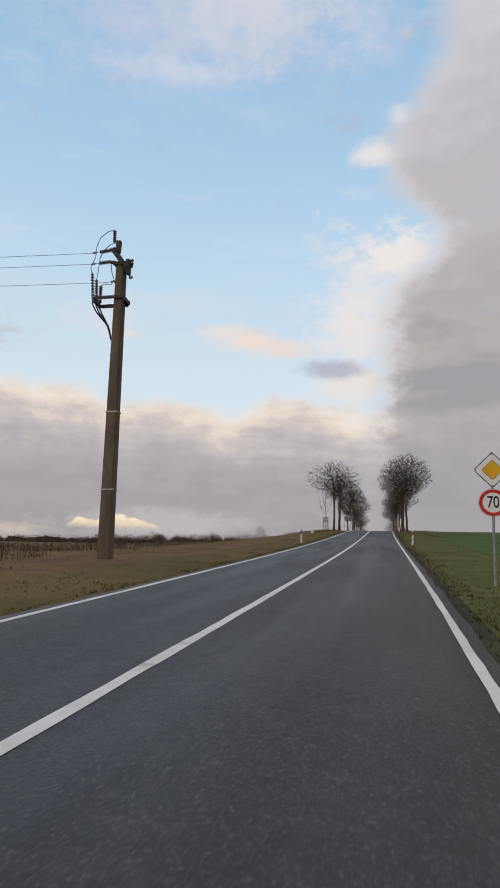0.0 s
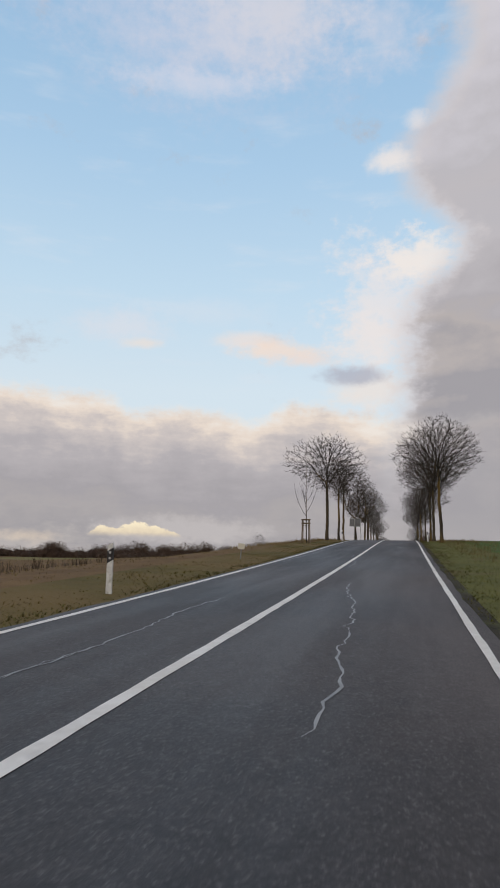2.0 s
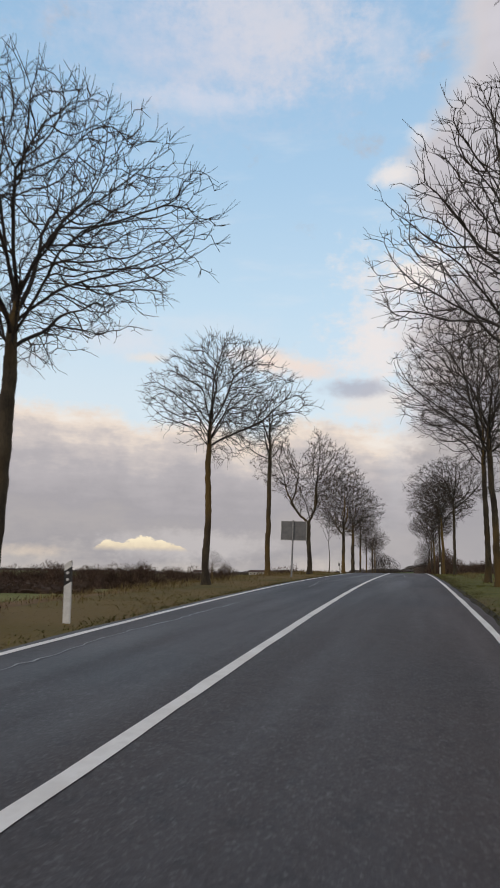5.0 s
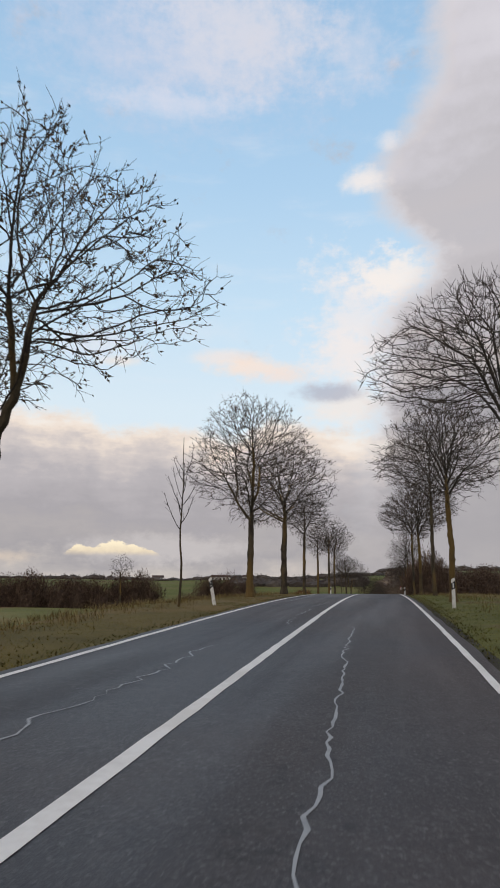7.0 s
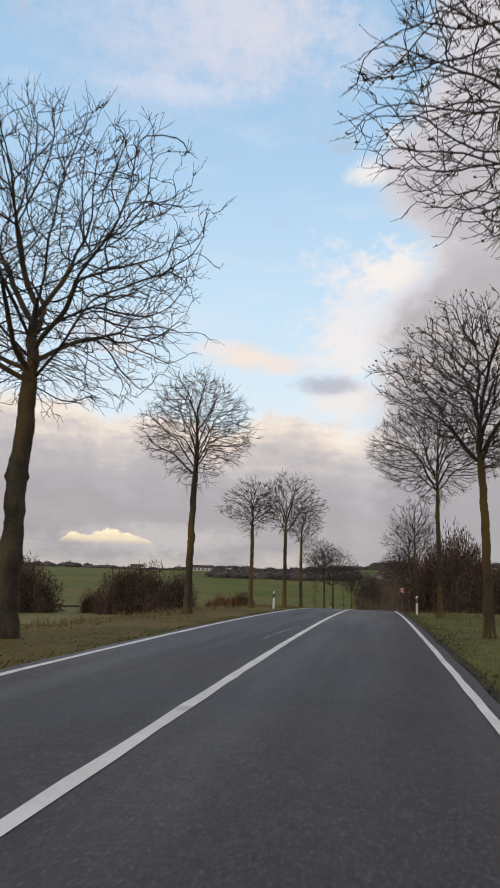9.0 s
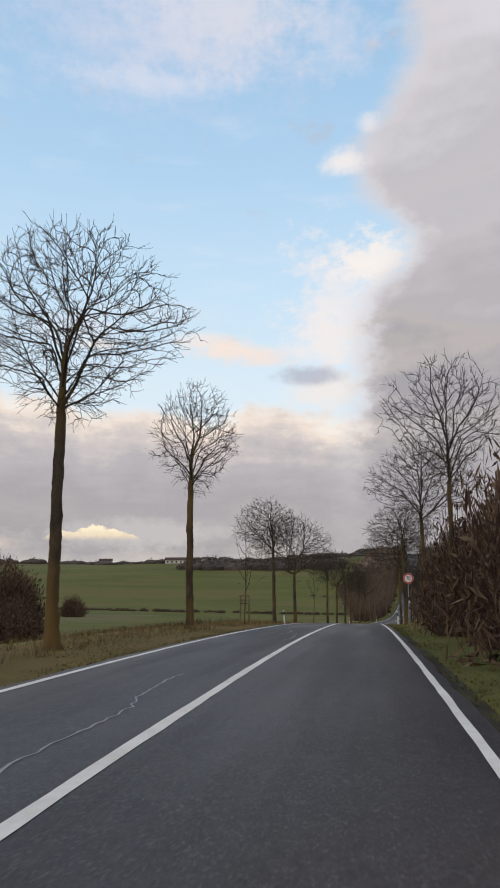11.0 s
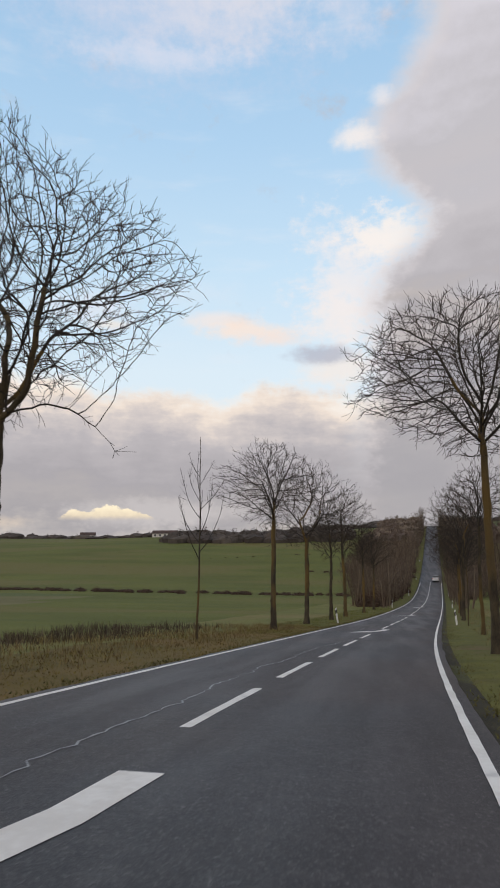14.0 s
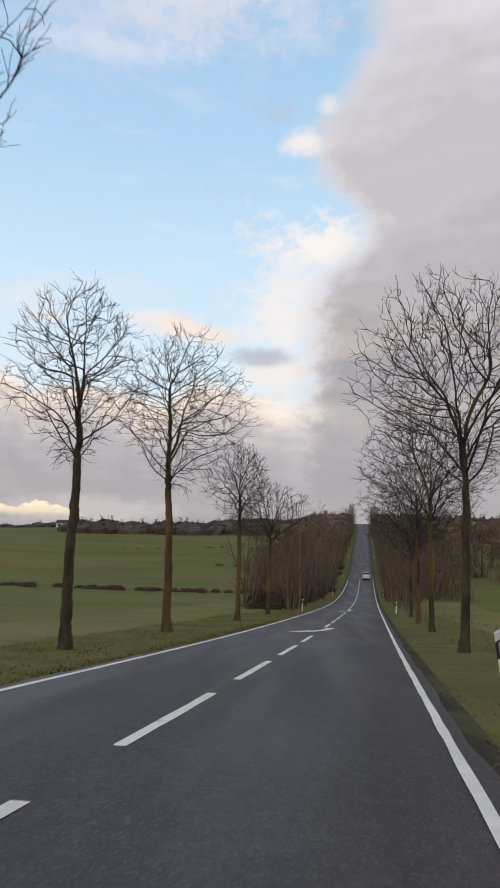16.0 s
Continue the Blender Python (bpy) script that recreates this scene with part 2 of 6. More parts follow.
def asphalt_material():
    """Worn asphalt: pale and dark stone flecks in grey binder, with patches and length-wise wear."""
    m = bpy.data.materials.new("asphalt")
    m.use_nodes = True
    k = Nodes(m.node_tree)
    at = k.add("ShaderNodeNewGeometry").outputs["Position"]
    lane = k.add("ShaderNodeVectorMath")
    lane.operation = "MULTIPLY"
    k.put(lane.inputs[0], at)
    lane.inputs[1].default_value = (1.0, 0.06, 1.0)
    broad, wear, grit = k.noise(at, 0.35, 4.0), k.noise(lane.outputs[0], 1.1, 4.0), k.noise(at, 38.0, 3.0, 0.8)
    mottle = k.noise(at, 5.5, 4.0, 0.7)
    c = k.mix(k.step(broad, 0.35, 0.65), (0.0275, 0.0264, 0.0298, 1), (0.042, 0.0402, 0.0448, 1))
    c = k.mix(k.step(wear, 0.42, 0.68, 0.0, 0.5), c, (0.053, 0.05, 0.0485, 1))
    c = k.mix(k.step(k.noise(at, 0.12, 3.0), 0.48, 0.64, 0.0, 0.6), c, (0.064, 0.047, 0.041, 1))
    place_ = k.add("ShaderNodeSeparateXYZ")
    k.put(place_.inputs[0], at)
    ruddy_tint = k.math("MULTIPLY", k.math("MULTIPLY", k.step(place_.outputs[1], 4.0, 11.0), k.step(place_.outputs[1], 36.0, 22.0)), k.step(place_.outputs[0], 0.1, 1.1))
    ruddy_tint = k.math("MULTIPLY", ruddy_tint, k.step(k.noise(lane.outputs[0], 0.9, 3.0), 0.36, 0.6, 0.0, 0.75))     # reddish-brown tint on a stretch of the right lane, broken up by noise
    c = k.mix(ruddy_tint, c, (0.072, 0.044, 0.033, 1))
    c = k.mix(k.step(mottle, 0.5, 0.68, 0.0, 0.5), c, (0.071, 0.067, 0.0685, 1))
    c = k.mix(k.step(mottle, 0.48, 0.32, 0.0, 0.55), c, (0.022, 0.022, 0.024, 1))
    c = k.mix(k.step(grit, 0.52, 0.7, 0.0, 0.85), c, (0.17, 0.16, 0.162, 1))
    c = k.mix(k.step(grit, 0.46, 0.3, 0.0, 0.7), c, (0.017, 0.017, 0.019, 1))
    shade = k.add("ShaderNodeBsdfPrincipled")
    k.put(shade.inputs["Base Color"], c)
    k.put(shade.inputs["Roughness"], k.step(wear, 0.3, 0.7, 0.52, 0.7))
    shade.inputs["Specular IOR Level"].default_value = 0.4
    b = k.add("ShaderNodeBump")
    b.inputs["Strength"].default_value, b.inputs["Distance"].default_value = 0.8, 0.008
    k.put(b.inputs["Height"], grit)
    k.put(shade.inputs["Normal"], b.outputs[0])
    k.put(k.add("ShaderNodeOutputMaterial").inputs[0], shade.outputs[0])
    return m


MAT = dict(
    asphalt=asphalt_material(),
    shoulder=material("dirt_shoulder", (0.028, 0.025, 0.015), (0.058, 0.05, 0.03), 1.6, 0.95, 0.9, 25.0, (0.075, 0.078, 0.028), 0.5),
    paint=material("road_paint", (0.74, 0.71, 0.65), (0.87, 0.85, 0.795), 1.2, 0.7, 0.3, 60.0, (0.52, 0.51, 0.49), 1.7, (0.62, 0.8)),
    sealant=material("crack_sealant", (0.27, 0.28, 0.285), (0.4, 0.41, 0.41), 2.0, 0.6, 0.3, 40.0),
    verge=material("verge_grass", (0.097, 0.077, 0.017), (0.143, 0.109, 0.026), 0.9, 0.95, 0.8, 14.0, (0.17, 0.115, 0.037), 0.22, (0.42, 0.64)),
    green_verge=material("green_verge", (0.086, 0.09, 0.0165), (0.136, 0.133, 0.027), 0.9, 0.95, 0.8, 14.0, (0.14, 0.105, 0.04), 0.3, (0.54, 0.72)),
    stubble=material("stubble_field", (0.128, 0.074, 0.028), (0.2, 0.12, 0.046), 0.5, 0.95, 0.8, 8.0, (0.12, 0.1, 0.034), 0.09, (0.64, 0.8)),
    crop=material("winter_crop", (0.052, 0.1, 0.015), (0.086, 0.145, 0.025), 0.35, 0.95, 1.0, 8.0, (0.08, 0.085, 0.026), 0.07, (0.52, 0.68)),
    meadow=material("meadow", (0.12, 0.13, 0.03), (0.18, 0.175, 0.046), 0.12, 0.95, 0.8, 4.0, (0.2, 0.16, 0.06), 0.03, (0.48, 0.66)),
    far_field=material("far_pasture", (0.09, 0.104, 0.0165), (0.128, 0.139, 0.024), 0.03, 0.95, 0.4, 2.0, (0.14, 0.128, 0.033), 0.011, (0.46, 0.62), stretch=(1, 2.6, 1)),
    hill=material("far_hill_field", (0.13, 0.12, 0.045), (0.17, 0.155, 0.062), 0.02, 0.95, 0.4, 1.0, (0.1, 0.12, 0.035), 0.008, (0.46, 0.6), stretch=(1, 3, 1)),
    blade=material("grass_blades", (0.135, 0.106, 0.024), (0.185, 0.142, 0.036), 0.5, 0.9, third=(0.19, 0.13, 0.044), third_scale=0.22, third_at=(0.44, 0.68), by_island=0.2),
    green_blade=material("green_grass_blades", (0.118, 0.124, 0.023), (0.172, 0.168, 0.034), 0.5, 0.9, third=(0.17, 0.13, 0.05), third_scale=0.3, third_at=(0.52, 0.72), by_island=0.2),
    crop_blade=material("cereal_blades", (0.075, 0.13, 0.02), (0.12, 0.18, 0.032), 0.4, 0.9, third=(0.12, 0.13, 0.04), third_scale=0.07, third_at=(0.55, 0.75), by_island=0.2),
    fringe=material("edge_grass", (0.088, 0.08, 0.021), (0.132, 0.112, 0.032), 0.6, 0.9, by_island=0.2),
    straw=material("dry_grass", (0.15, 0.108, 0.042), (0.225, 0.165, 0.068), 0.8, 0.9, by_island=0.4),
    stalk=material("dead_stalks", (0.05, 0.037, 0.025), (0.11, 0.082, 0.056), 1.0, 0.95, by_island=0.5),
    bark=material("tree_bark", (0.036, 0.03, 0.023), (0.092, 0.074, 0.048), 4.0, 0.95, 1.0, 18.0, (0.145, 0.095, 0.033), 0.8, (0.44, 0.64), stretch=(1, 1, 0.35)),
    limb=material("limb_bark", (0.026, 0.022, 0.019), (0.056, 0.047, 0.038), 3.0, 0.95, 0.6, 30.0),
    twig=material("twig_bark", (0.042, 0.031, 0.025), (0.082, 0.06, 0.045), 4.0, 0.95),
    leaf=material("withered_leaves", (0.05, 0.034, 0.018), (0.11, 0.07, 0.032), 3.0, 0.9, by_island=0.4),
    rust=material("rusty_bracken", (0.11, 0.05, 0.024), (0.2, 0.1, 0.046), 1.0, 0.95, by_island=0.4),
    # added core inside bushes, coloured dark so no light comes through
    brush_dark_core=material("brushwood_dark_core", (0.045, 0.03, 0.022), (0.09, 0.06, 0.042), 3.0, 0.95, 0.8, 12.0),
    # ridge woods, their dark tone paled in the colour itself for distance haze
    skyline=material("hazed_skyline_wood", (0.06, 0.052, 0.047), (0.108, 0.09, 0.076), 0.12, 0.95, by_island=0.25),
    brush=material("brushwood", (0.07, 0.045, 0.032), (0.13, 0.085, 0.058), 0.6, 0.95, by_island=0.5),
    wood=material("stake_wood", (0.13, 0.095, 0.062), (0.25, 0.19, 0.125), 5.0, 0.85, 0.4, 40.0, (0.13, 0.1, 0.075), 1.5, stretch=(1, 1, 0.15)),
    rope=material("tie_rope", (0.05, 0.045, 0.04), (0.11, 0.09, 0.07), 20.0, 0.95),
    concrete=material("pole_concrete", (0.12, 0.095, 0.068), (0.19, 0.155, 0.115), 1.3, 0.9, 0.5, 40.0, (0.1, 0.076, 0.055), 0.5, stretch=(1, 1, 0.4)),
    steel=material("galvanised_steel", (0.22, 0.225, 0.23), (0.36, 0.365, 0.37), 6.0, 0.5, metal=0.7),
    sign_back=material("sign_back_grey", (0.13, 0.135, 0.145), (0.19, 0.195, 0.205), 2.5, 0.55, metal=0.3),
    dark_iron=material("dark_iron", (0.03, 0.03, 0.032), (0.075, 0.07, 0.068), 8.0, 0.6, metal=0.5),
    ceramic=material("insulator_glaze", (0.028, 0.02, 0.018), (0.06, 0.045, 0.04), 9.0, 0.35, spec=0.6),
    rubber=material("black_cable", (0.012, 0.012, 0.013), (0.03, 0.03, 0.032), 9.0, 0.6),
    post_white=material("post_white_plastic", (0.6, 0.6, 0.58), (0.78, 0.78, 0.76), 7.0, 0.5, third=(0.4, 0.4, 0.34), third_scale=5.0, third_at=(0.58, 0.75)),
    post_black=material("post_black_band", (0.012, 0.012, 0.014), (0.03, 0.03, 0.033), 9.0, 0.5),
    reflector=material("reflector_silver", (0.55, 0.55, 0.56), (0.75, 0.75, 0.76), 60.0, 0.15, metal=0.6),
    sign_white=material("sign_white", (0.82, 0.81, 0.78), (0.9, 0.89, 0.87), 4.0, 0.45),
    plate_cream=material("plate_cream", (0.66, 0.62, 0.5), (0.78, 0.75, 0.64), 6.0, 0.5),
    sign_red=material("sign_red", (0.5, 0.02, 0.02), (0.62, 0.035, 0.03), 4.0, 0.4),
    sign_yellow=material("sign_yellow", (0.78, 0.4, 0.012), (0.88, 0.49, 0.02), 4.0, 0.4),
    sign_black=material("sign_black", (0.008, 0.008, 0.009), (0.02, 0.02, 0.02), 4.0, 0.45),
    car_white=material("white_car_paint", (0.76, 0.77, 0.78), (0.86, 0.86, 0.87), 2.0, 0.25, spec=0.6),
    car_glass=material("car_glass", (0.01, 0.012, 0.014), (0.02, 0.022, 0.026), 2.0, 0.08, spec=0.7),
    tail_red=material("tail_light_red", (0.35, 0.01, 0.01), (0.45, 0.02, 0.02), 2.0, 0.3),
    render_white=material("house_render", (0.55, 0.53, 0.5), (0.7, 0.68, 0.65), 0.3, 0.9),
    roof_tile=material("house_roof", (0.06, 0.045, 0.04), (0.12, 0.075, 0.06), 0.5, 0.9),
    window_dark=material("window_glass", (0.02, 0.024, 0.03), (0.04, 0.045, 0.05), 1.0, 0.1, spec=0.6),
    # brown lightened and greyed: distance haze is put into the colour
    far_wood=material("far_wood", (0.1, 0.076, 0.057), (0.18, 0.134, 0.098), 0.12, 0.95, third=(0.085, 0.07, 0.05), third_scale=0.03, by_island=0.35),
)

# ---------------------------------------------------------------- the road's line and the lie of the land
STEP = 1.0
HEADING = [(-60, 0.0), (0, 0.0), (20, -0.47), (40, -0.7), (60, -0.63), (80, -0.61), (100, -0.81), (120, -0.72), (140, -0.95), (160, -0.85),
           (180, -0.76), (200, -0.75), (220, -0.61), (240, -0.61), (260, 1.6), (280, 3.86), (300, 4.43), (320, 4.44), (340, 4.4), (380, 4.2), (900, 4.2), (5000, 4.2)]
GRADE = [(-60, 4.6), (0, 4.91), (20, 4.81), (40, 5.23), (60, 5.89), (80, 6.09), (100, 4.1), (120, 2.44), (140, 1.7), (160, -0.21), (180, -1.88),
         (200, -3.53), (220, -5.91), (240, -7.41), (260, -9.09), (280, -8.38), (300, -7.83), (320, -6.84), (340, -6.33), (360, -5.5), (380, -3.8),
         (400, -1.5), (420, 0.8), (440, 3.5), (460, 6.0), (480, 8.0), (520, 9.4), (580, 9.5), (620, 8.8), (660, 7.0), (700, 4.0), (740, 1.0), (800, 0.3), (1200, 0.5), (5000, 0.3)]


def glide(table, s):
    """Catmull-Rom through a table of (s, value)."""
    xs, ys = np.array(table, float).T
    i = np.clip(np.searchsorted(xs, s) - 1, 0, len(xs) - 2)
    d = np.gradient(ys, xs)
    w = xs[i + 1] - xs[i]
    u = np.clip((s - xs[i]) / w, 0, 1)
    return ((2 * u**3 - 3 * u**2 + 1) * ys[i] + (u**3 - 2 * u**2 + u) * w * d[i] + (3 * u**2 - 2 * u**3) * ys[i + 1] + (u**3 - u**2) * w * d[i + 1])


S_ALL = np.arange(-60, 3001, STEP)
_h = np.radians(glide(HEADING, S_ALL))
_z = glide(GRADE, S_ALL) / 100
CX, CY, CZ = (np.cumsum(q) * STEP for q in (np.sin(_h), np.cos(_h), _z))
_0 = int(60 / STEP)
CX, CY, CZ = CX - CX[_0], CY - CY[_0], CZ - CZ[_0]


def smooth(a, b, x):
    u = np.clip((x - a) / (b - a), 0, 1)
    return u * u * (3 - 2 * u)


def bumps(x, y, size, seed):
    """Soft rolling noise without a lattice look."""
    r = np.random.RandomState(seed)
    total = 0
    for i in range(6):
        a, f, ph = r.uniform(0, 6.28), r.uniform(0.6, 1.9) / size, r.uniform(0, 6.28)
        total = total + np.sin((x * np.cos(a) + y * np.sin(a)) * f * 6.28 + ph) / 6
    return total


LEFT_EDGE, RIGHT_EDGE = -2.82, 3.0


def land(s, l):
    """Height of the ground at s along the road and l beside it, above the road's own level there."""
    s, l = np.asarray(s, float), np.asarray(l, float)
    a = np.abs(l)
    out = smooth(2.7, 3.4, a) * -0.05 - 0.05
    out = out + smooth(3.2, 4.2, a) * 0.05 + smooth(4.5, 7.0, a) * 0.05
    fall = glide([(-60, 0), (15, 0.15), (60, 1.5), (100, 2.7), (150, 3.4), (190, 3.0), (230, 1.6), (270, 0.7), (330, 0.3), (5000, 0.3)], s)
    out = out - np.where(l < 0, (smooth(5.2, 18, a) * 0.65 + smooth(12, 42, a) * 0.35) * fall, 0)
    low_ridge = glide([(-60, 0), (480, 0.0), (560, 0.9), (620, 2.8), (660, 4.6), (720, 7.2), (800, 9.0), (1200, 13.0), (5000, 14.0)], s)
    out = out - np.where(l < 0, smooth(10, 110, a) * low_ridge, smooth(30, 160, a) * low_ridge * 0.4)
    side = glide([(-60, 0), (80, 0.0), (150, 0.3), (220, 1.2), (300, 1.2), (380, 0.4), (5000, 0)], s)
    out = out - np.where(l > 0, smooth(6, 30, a) * side, 0)
    near = smooth(4.0, 9.0, a)
    out = out + near * (bumps(s, l, 9.0, 3) * 0.09 + bumps(s, l, 31.0, 4) * 0.12)
    out = out + smooth(40, 200, a) * bumps(s, l, 260.0, 5) * 1.4
    out = out + smooth(60, 500, a) * smooth(560, 900, s) * bumps(s, l, 400.0, 6) * 1.5
    return out


def spot(s, l, up=0.0):
    """World place at s along the road and l beside it, up metres above the ground there."""
    x, y, z, a = (float(np.interp(s, S_ALL, q)) for q in (CX, CY, CZ, _h))
    base = 0.0 if LEFT_EDGE <= l <= RIGHT_EDGE else float(land(s, l))
    return Vector((x + l * math.cos(a), y - l * math.sin(a), z + base + up))


def turn_at(s):
    """The road's heading at s, as a turn about z in degrees."""
    return -math.degrees(float(np.interp(s, S_ALL, _h)))


# ---------------------------------------------------------------- mesh helpers
def mesh_from(name, verts, faces, mat=None, smooth_faces=False):
    me = bpy.data.meshes.new(name)
    me.from_pydata(verts if isinstance(verts, list) else verts.tolist(), [], faces if isinstance(faces, list) else faces.tolist())
    if mat:
        me.materials.append(MAT[mat])
    if smooth_faces:
        me.polygons.foreach_set("use_smooth", [True] * len(me.polygons))
    me.update()
    return me


def part(name, bm, mat, parent, label=""):
    """Link a bmesh, or a ready mesh, as one object under a thing."""
    if isinstance(bm, bmesh.types.BMesh):
        me = bpy.data.meshes.new(name)
        bm.to_mesh(me)
        bm.free()
        me.materials.append(MAT[mat])
    else:
        me = bm
    ob = new(name, me)
    ob.parent = parent
    return tagged(ob, label)


def thing(name, m, label, category, group="", kind=""):
    ob = new(name)
    ob.empty_display_size = 0.2
    ob.matrix_basis = m
    return tagged(ob, label, category, group, kind)


def box(bm, size, m, bevel=0.0):
    made = bmesh.ops.create_cube(bm, size=1.0, matrix=m @ Matrix.Diagonal((*size, 1)))
    if bevel:
        edges = {e for v in made["verts"] for e in v.link_edges}
        bmesh.ops.bevel(bm, geom=list(edges), offset=bevel, segments=2, affect="EDGES", clamp_overlap=True)


def rod(bm, a, b, r0, r1=None, sides=10):
    a, b = Vector(a), Vector(b)
    d = b - a
    m = Matrix.Translation((a + b) / 2) @ d.to_track_quat("Z", "Y").to_matrix().to_4x4()
    bmesh.ops.create_cone(bm, cap_ends=True, segments=sides, radius1=r0, radius2=r0 if r1 is None else r1, depth=d.length, matrix=m)


def tube(bm, points, r, sides=6):
    """A bent tube through points."""
    rings = []
    pts = [Vector(q) for q in points]
    for i, q in enumerate(pts):
        d = (pts[min(i + 1, len(pts) - 1)] - pts[max(i - 1, 0)]).normalized()
        u = d.orthogonal().normalized() if i == 0 else (u - d * u.dot(d)).normalized()
        w = d.cross(u)
        rings.append([bm.verts.new(q + (u * math.cos(k * 2 * math.pi / sides) + w * math.sin(k * 2 * math.pi / sides)) * r) for k in range(sides)])
    for a, b in zip(rings, rings[1:]):
        for k in range(sides):
            bm.faces.new((a[k], a[(k + 1) % sides], b[(k + 1) % sides], b[k]))
    bm.faces.new(rings[0][::-1])
    bm.faces.new(rings[-1])


def lathe(bm, rings, sides=12, m=Matrix()):
    """A turned shape: rings of (radius, height)."""
    made = [[bm.verts.new(m @ Vector((r * math.cos(k * 2 * math.pi / sides), r * math.sin(k * 2 * math.pi / sides), z))) for k in range(sides)] for r, z in rings]
    for a, b in zip(made, made[1:]):
        for k in range(sides):
            bm.faces.new((a[k], a[(k + 1) % sides], b[(k + 1) % sides], b[k]))
    bm.faces.new(made[0][::-1])
    bm.faces.new(made[-1])


# ---------------------------------------------------------------- ground
def grow_steps(start, stop, first, factor):
    out, d = [start], first
    while out[-1] < stop:
        out.append(out[-1] + d)
        d *= factor
    return out


s_lines = np.array(sorted([-60 - q for q in grow_steps(20, 600, 20, 1.6)] + list(np.arange(-60, 350, 1.5)) + grow_steps(350, 2900, 2.0, 1.03)))
l_right = [0, 2.0, 2.9, 3.0, 3.3, 3.7, 4.2, 4.8, 5.5, 6.2, 7.0] + grow_steps(8.0, 2600, 1.0, 1.13)
l_left = [-2.0, -2.7, -2.82, -3.05, -3.4, -3.9, -4.5, -5.2, -6.0, -6.8, -7.6] + [-q for q in grow_steps(8.6, 2600, 1.0, 1.13)]
l_lines = np.array(sorted(l_left) + l_right)
SS, LL = np.meshgrid(s_lines, l_lines, indexing="ij")
sc = np.clip(SS, -60, 3000)
back_y = np.minimum(SS + 60, 0)
X = np.interp(sc, S_ALL, CX) + LL
Y = np.interp(sc, S_ALL, CY) + back_y
Z = np.interp(sc, S_ALL, CZ) + land(sc, LL) + back_y * 0.046
ns, nl = SS.shape
idx = np.arange(ns * nl).reshape(ns, nl)
quads = np.stack([idx[:-1, :-1], idx[:-1, 1:], idx[1:, 1:], idx[1:, :-1]], -1).reshape(-1, 4)
ground = new("ground", mesh_from("ground", np.stack([X, Y, Z], -1).reshape(-1, 3), quads, None, True))
LAYERS = ["verge", "shoulder", "stubble", "crop", "meadow", "far_field", "hill", "green_verge"]
for key in LAYERS:
    ground.data.materials.append(MAT[key])
ms, ml = (SS[:-1, :-1] + SS[1:, 1:]) / 2, (LL[:-1, :-1] + LL[1:, 1:]) / 2
wave = bumps(ms, ml, 40.0, 9) * 3
kind = np.zeros(ms.shape, int)
kind[(ml > 0) | (ms > 290)] = 7
kind[(ml > -3.0) & (ml < 3.16)] = 1
kind[(ml < -5.8 + wave * 0.2) & (ms < 106)] = 2
kind[(ml < -7.0 + wave * 0.3) & (ms >= 106)] = 4
kind[(ml < -60 + wave) & (ms >= 128) & (ms < 225)] = 2
kind[(ml < -16) & (ms > 225)] = 5
kind[(ml < -0.3 * (ms - 223) - 20 + wave) & (ms > 300)] = 6
kind[(ml > 6.0) & (ms < 150)] = 3
kind[(ml > 6.6) & (ms >= 150)] = 4
kind[(ml > 14) & (ms > 225)] = 5
kind[(np.abs(ml) > 10) & (ms > 385 + wave * 2)] = 5
kind[(np.abs(ml) > 10) & (ms > 640 + wave * 9)] = 6
kind[(np.abs(ml) > 900)] = 6
ground.data.polygons.foreach_set("material_index", kind.reshape(-1).astype(np.int32))
tagged(ground, "rolling winter fields and grass verges beside a country road", "ground", kind="structure")

# ---------------------------------------------------------------- road
def ribbon(s0, s1, l0, l1, up=0.0, step=1.0, ragged=0.0, seed=0):
    """A strip that follows the road between two offsets; up is its height over the asphalt."""
    count = max(2, int((s1 - s0) / step) + 1)
    s = np.linspace(s0, s1, count)
    r = np.random.RandomState(seed)
    a = np.interp(s, S_ALL, _h)
    sides = []
    for l in (l0, l1):
        li = l + (r.uniform(-1, 1, count) * ragged if ragged else 0)
        sides.append(np.stack([np.interp(s, S_ALL, CX) + li * np.cos(a), np.interp(s, S_ALL, CY) - li * np.sin(a), np.interp(s, S_ALL, CZ) + up], -1))
    v = np.concatenate(sides)
    i = np.arange(count - 1)
    return v, np.stack([i, i + count, i + count + 1, i + 1], -1)


def road_mesh(s0, s1):
    offs = [LEFT_EDGE - 0.08, LEFT_EDGE, -1.4, 0.0, 1.5, RIGHT_EDGE, RIGHT_EDGE + 0.08]
    ups = [-0.16, 0.0, 0.0, 0.0, 0.0, 0.0, -0.16]
    s = np.concatenate([np.arange(s0, 360, 1.0), np.arange(360, s1, 2.0)])
    a = np.interp(s, S_ALL, _h)
    rows_ = []
    r = np.random.RandomState(5)
    for j, (l, u) in enumerate(zip(offs, ups)):
        li = l + (r.uniform(-0.04, 0.04, len(s)) if j in (0, 1, 5, 6) else 0)
        rows_.append(np.stack([np.interp(s, S_ALL, CX) + li * np.cos(a), np.interp(s, S_ALL, CY) - li * np.sin(a), np.interp(s, S_ALL, CZ) + u], -1))
    v = np.stack(rows_, 1)
    k = np.arange(v.shape[0] * v.shape[1]).reshape(v.shape[:2])
    f = np.stack([k[:-1, :-1], k[:-1, 1:], k[1:, 1:], k[1:, :-1]], -1).reshape(-1, 4)
    return mesh_from("road", v.reshape(-1, 3), f, "asphalt", True)


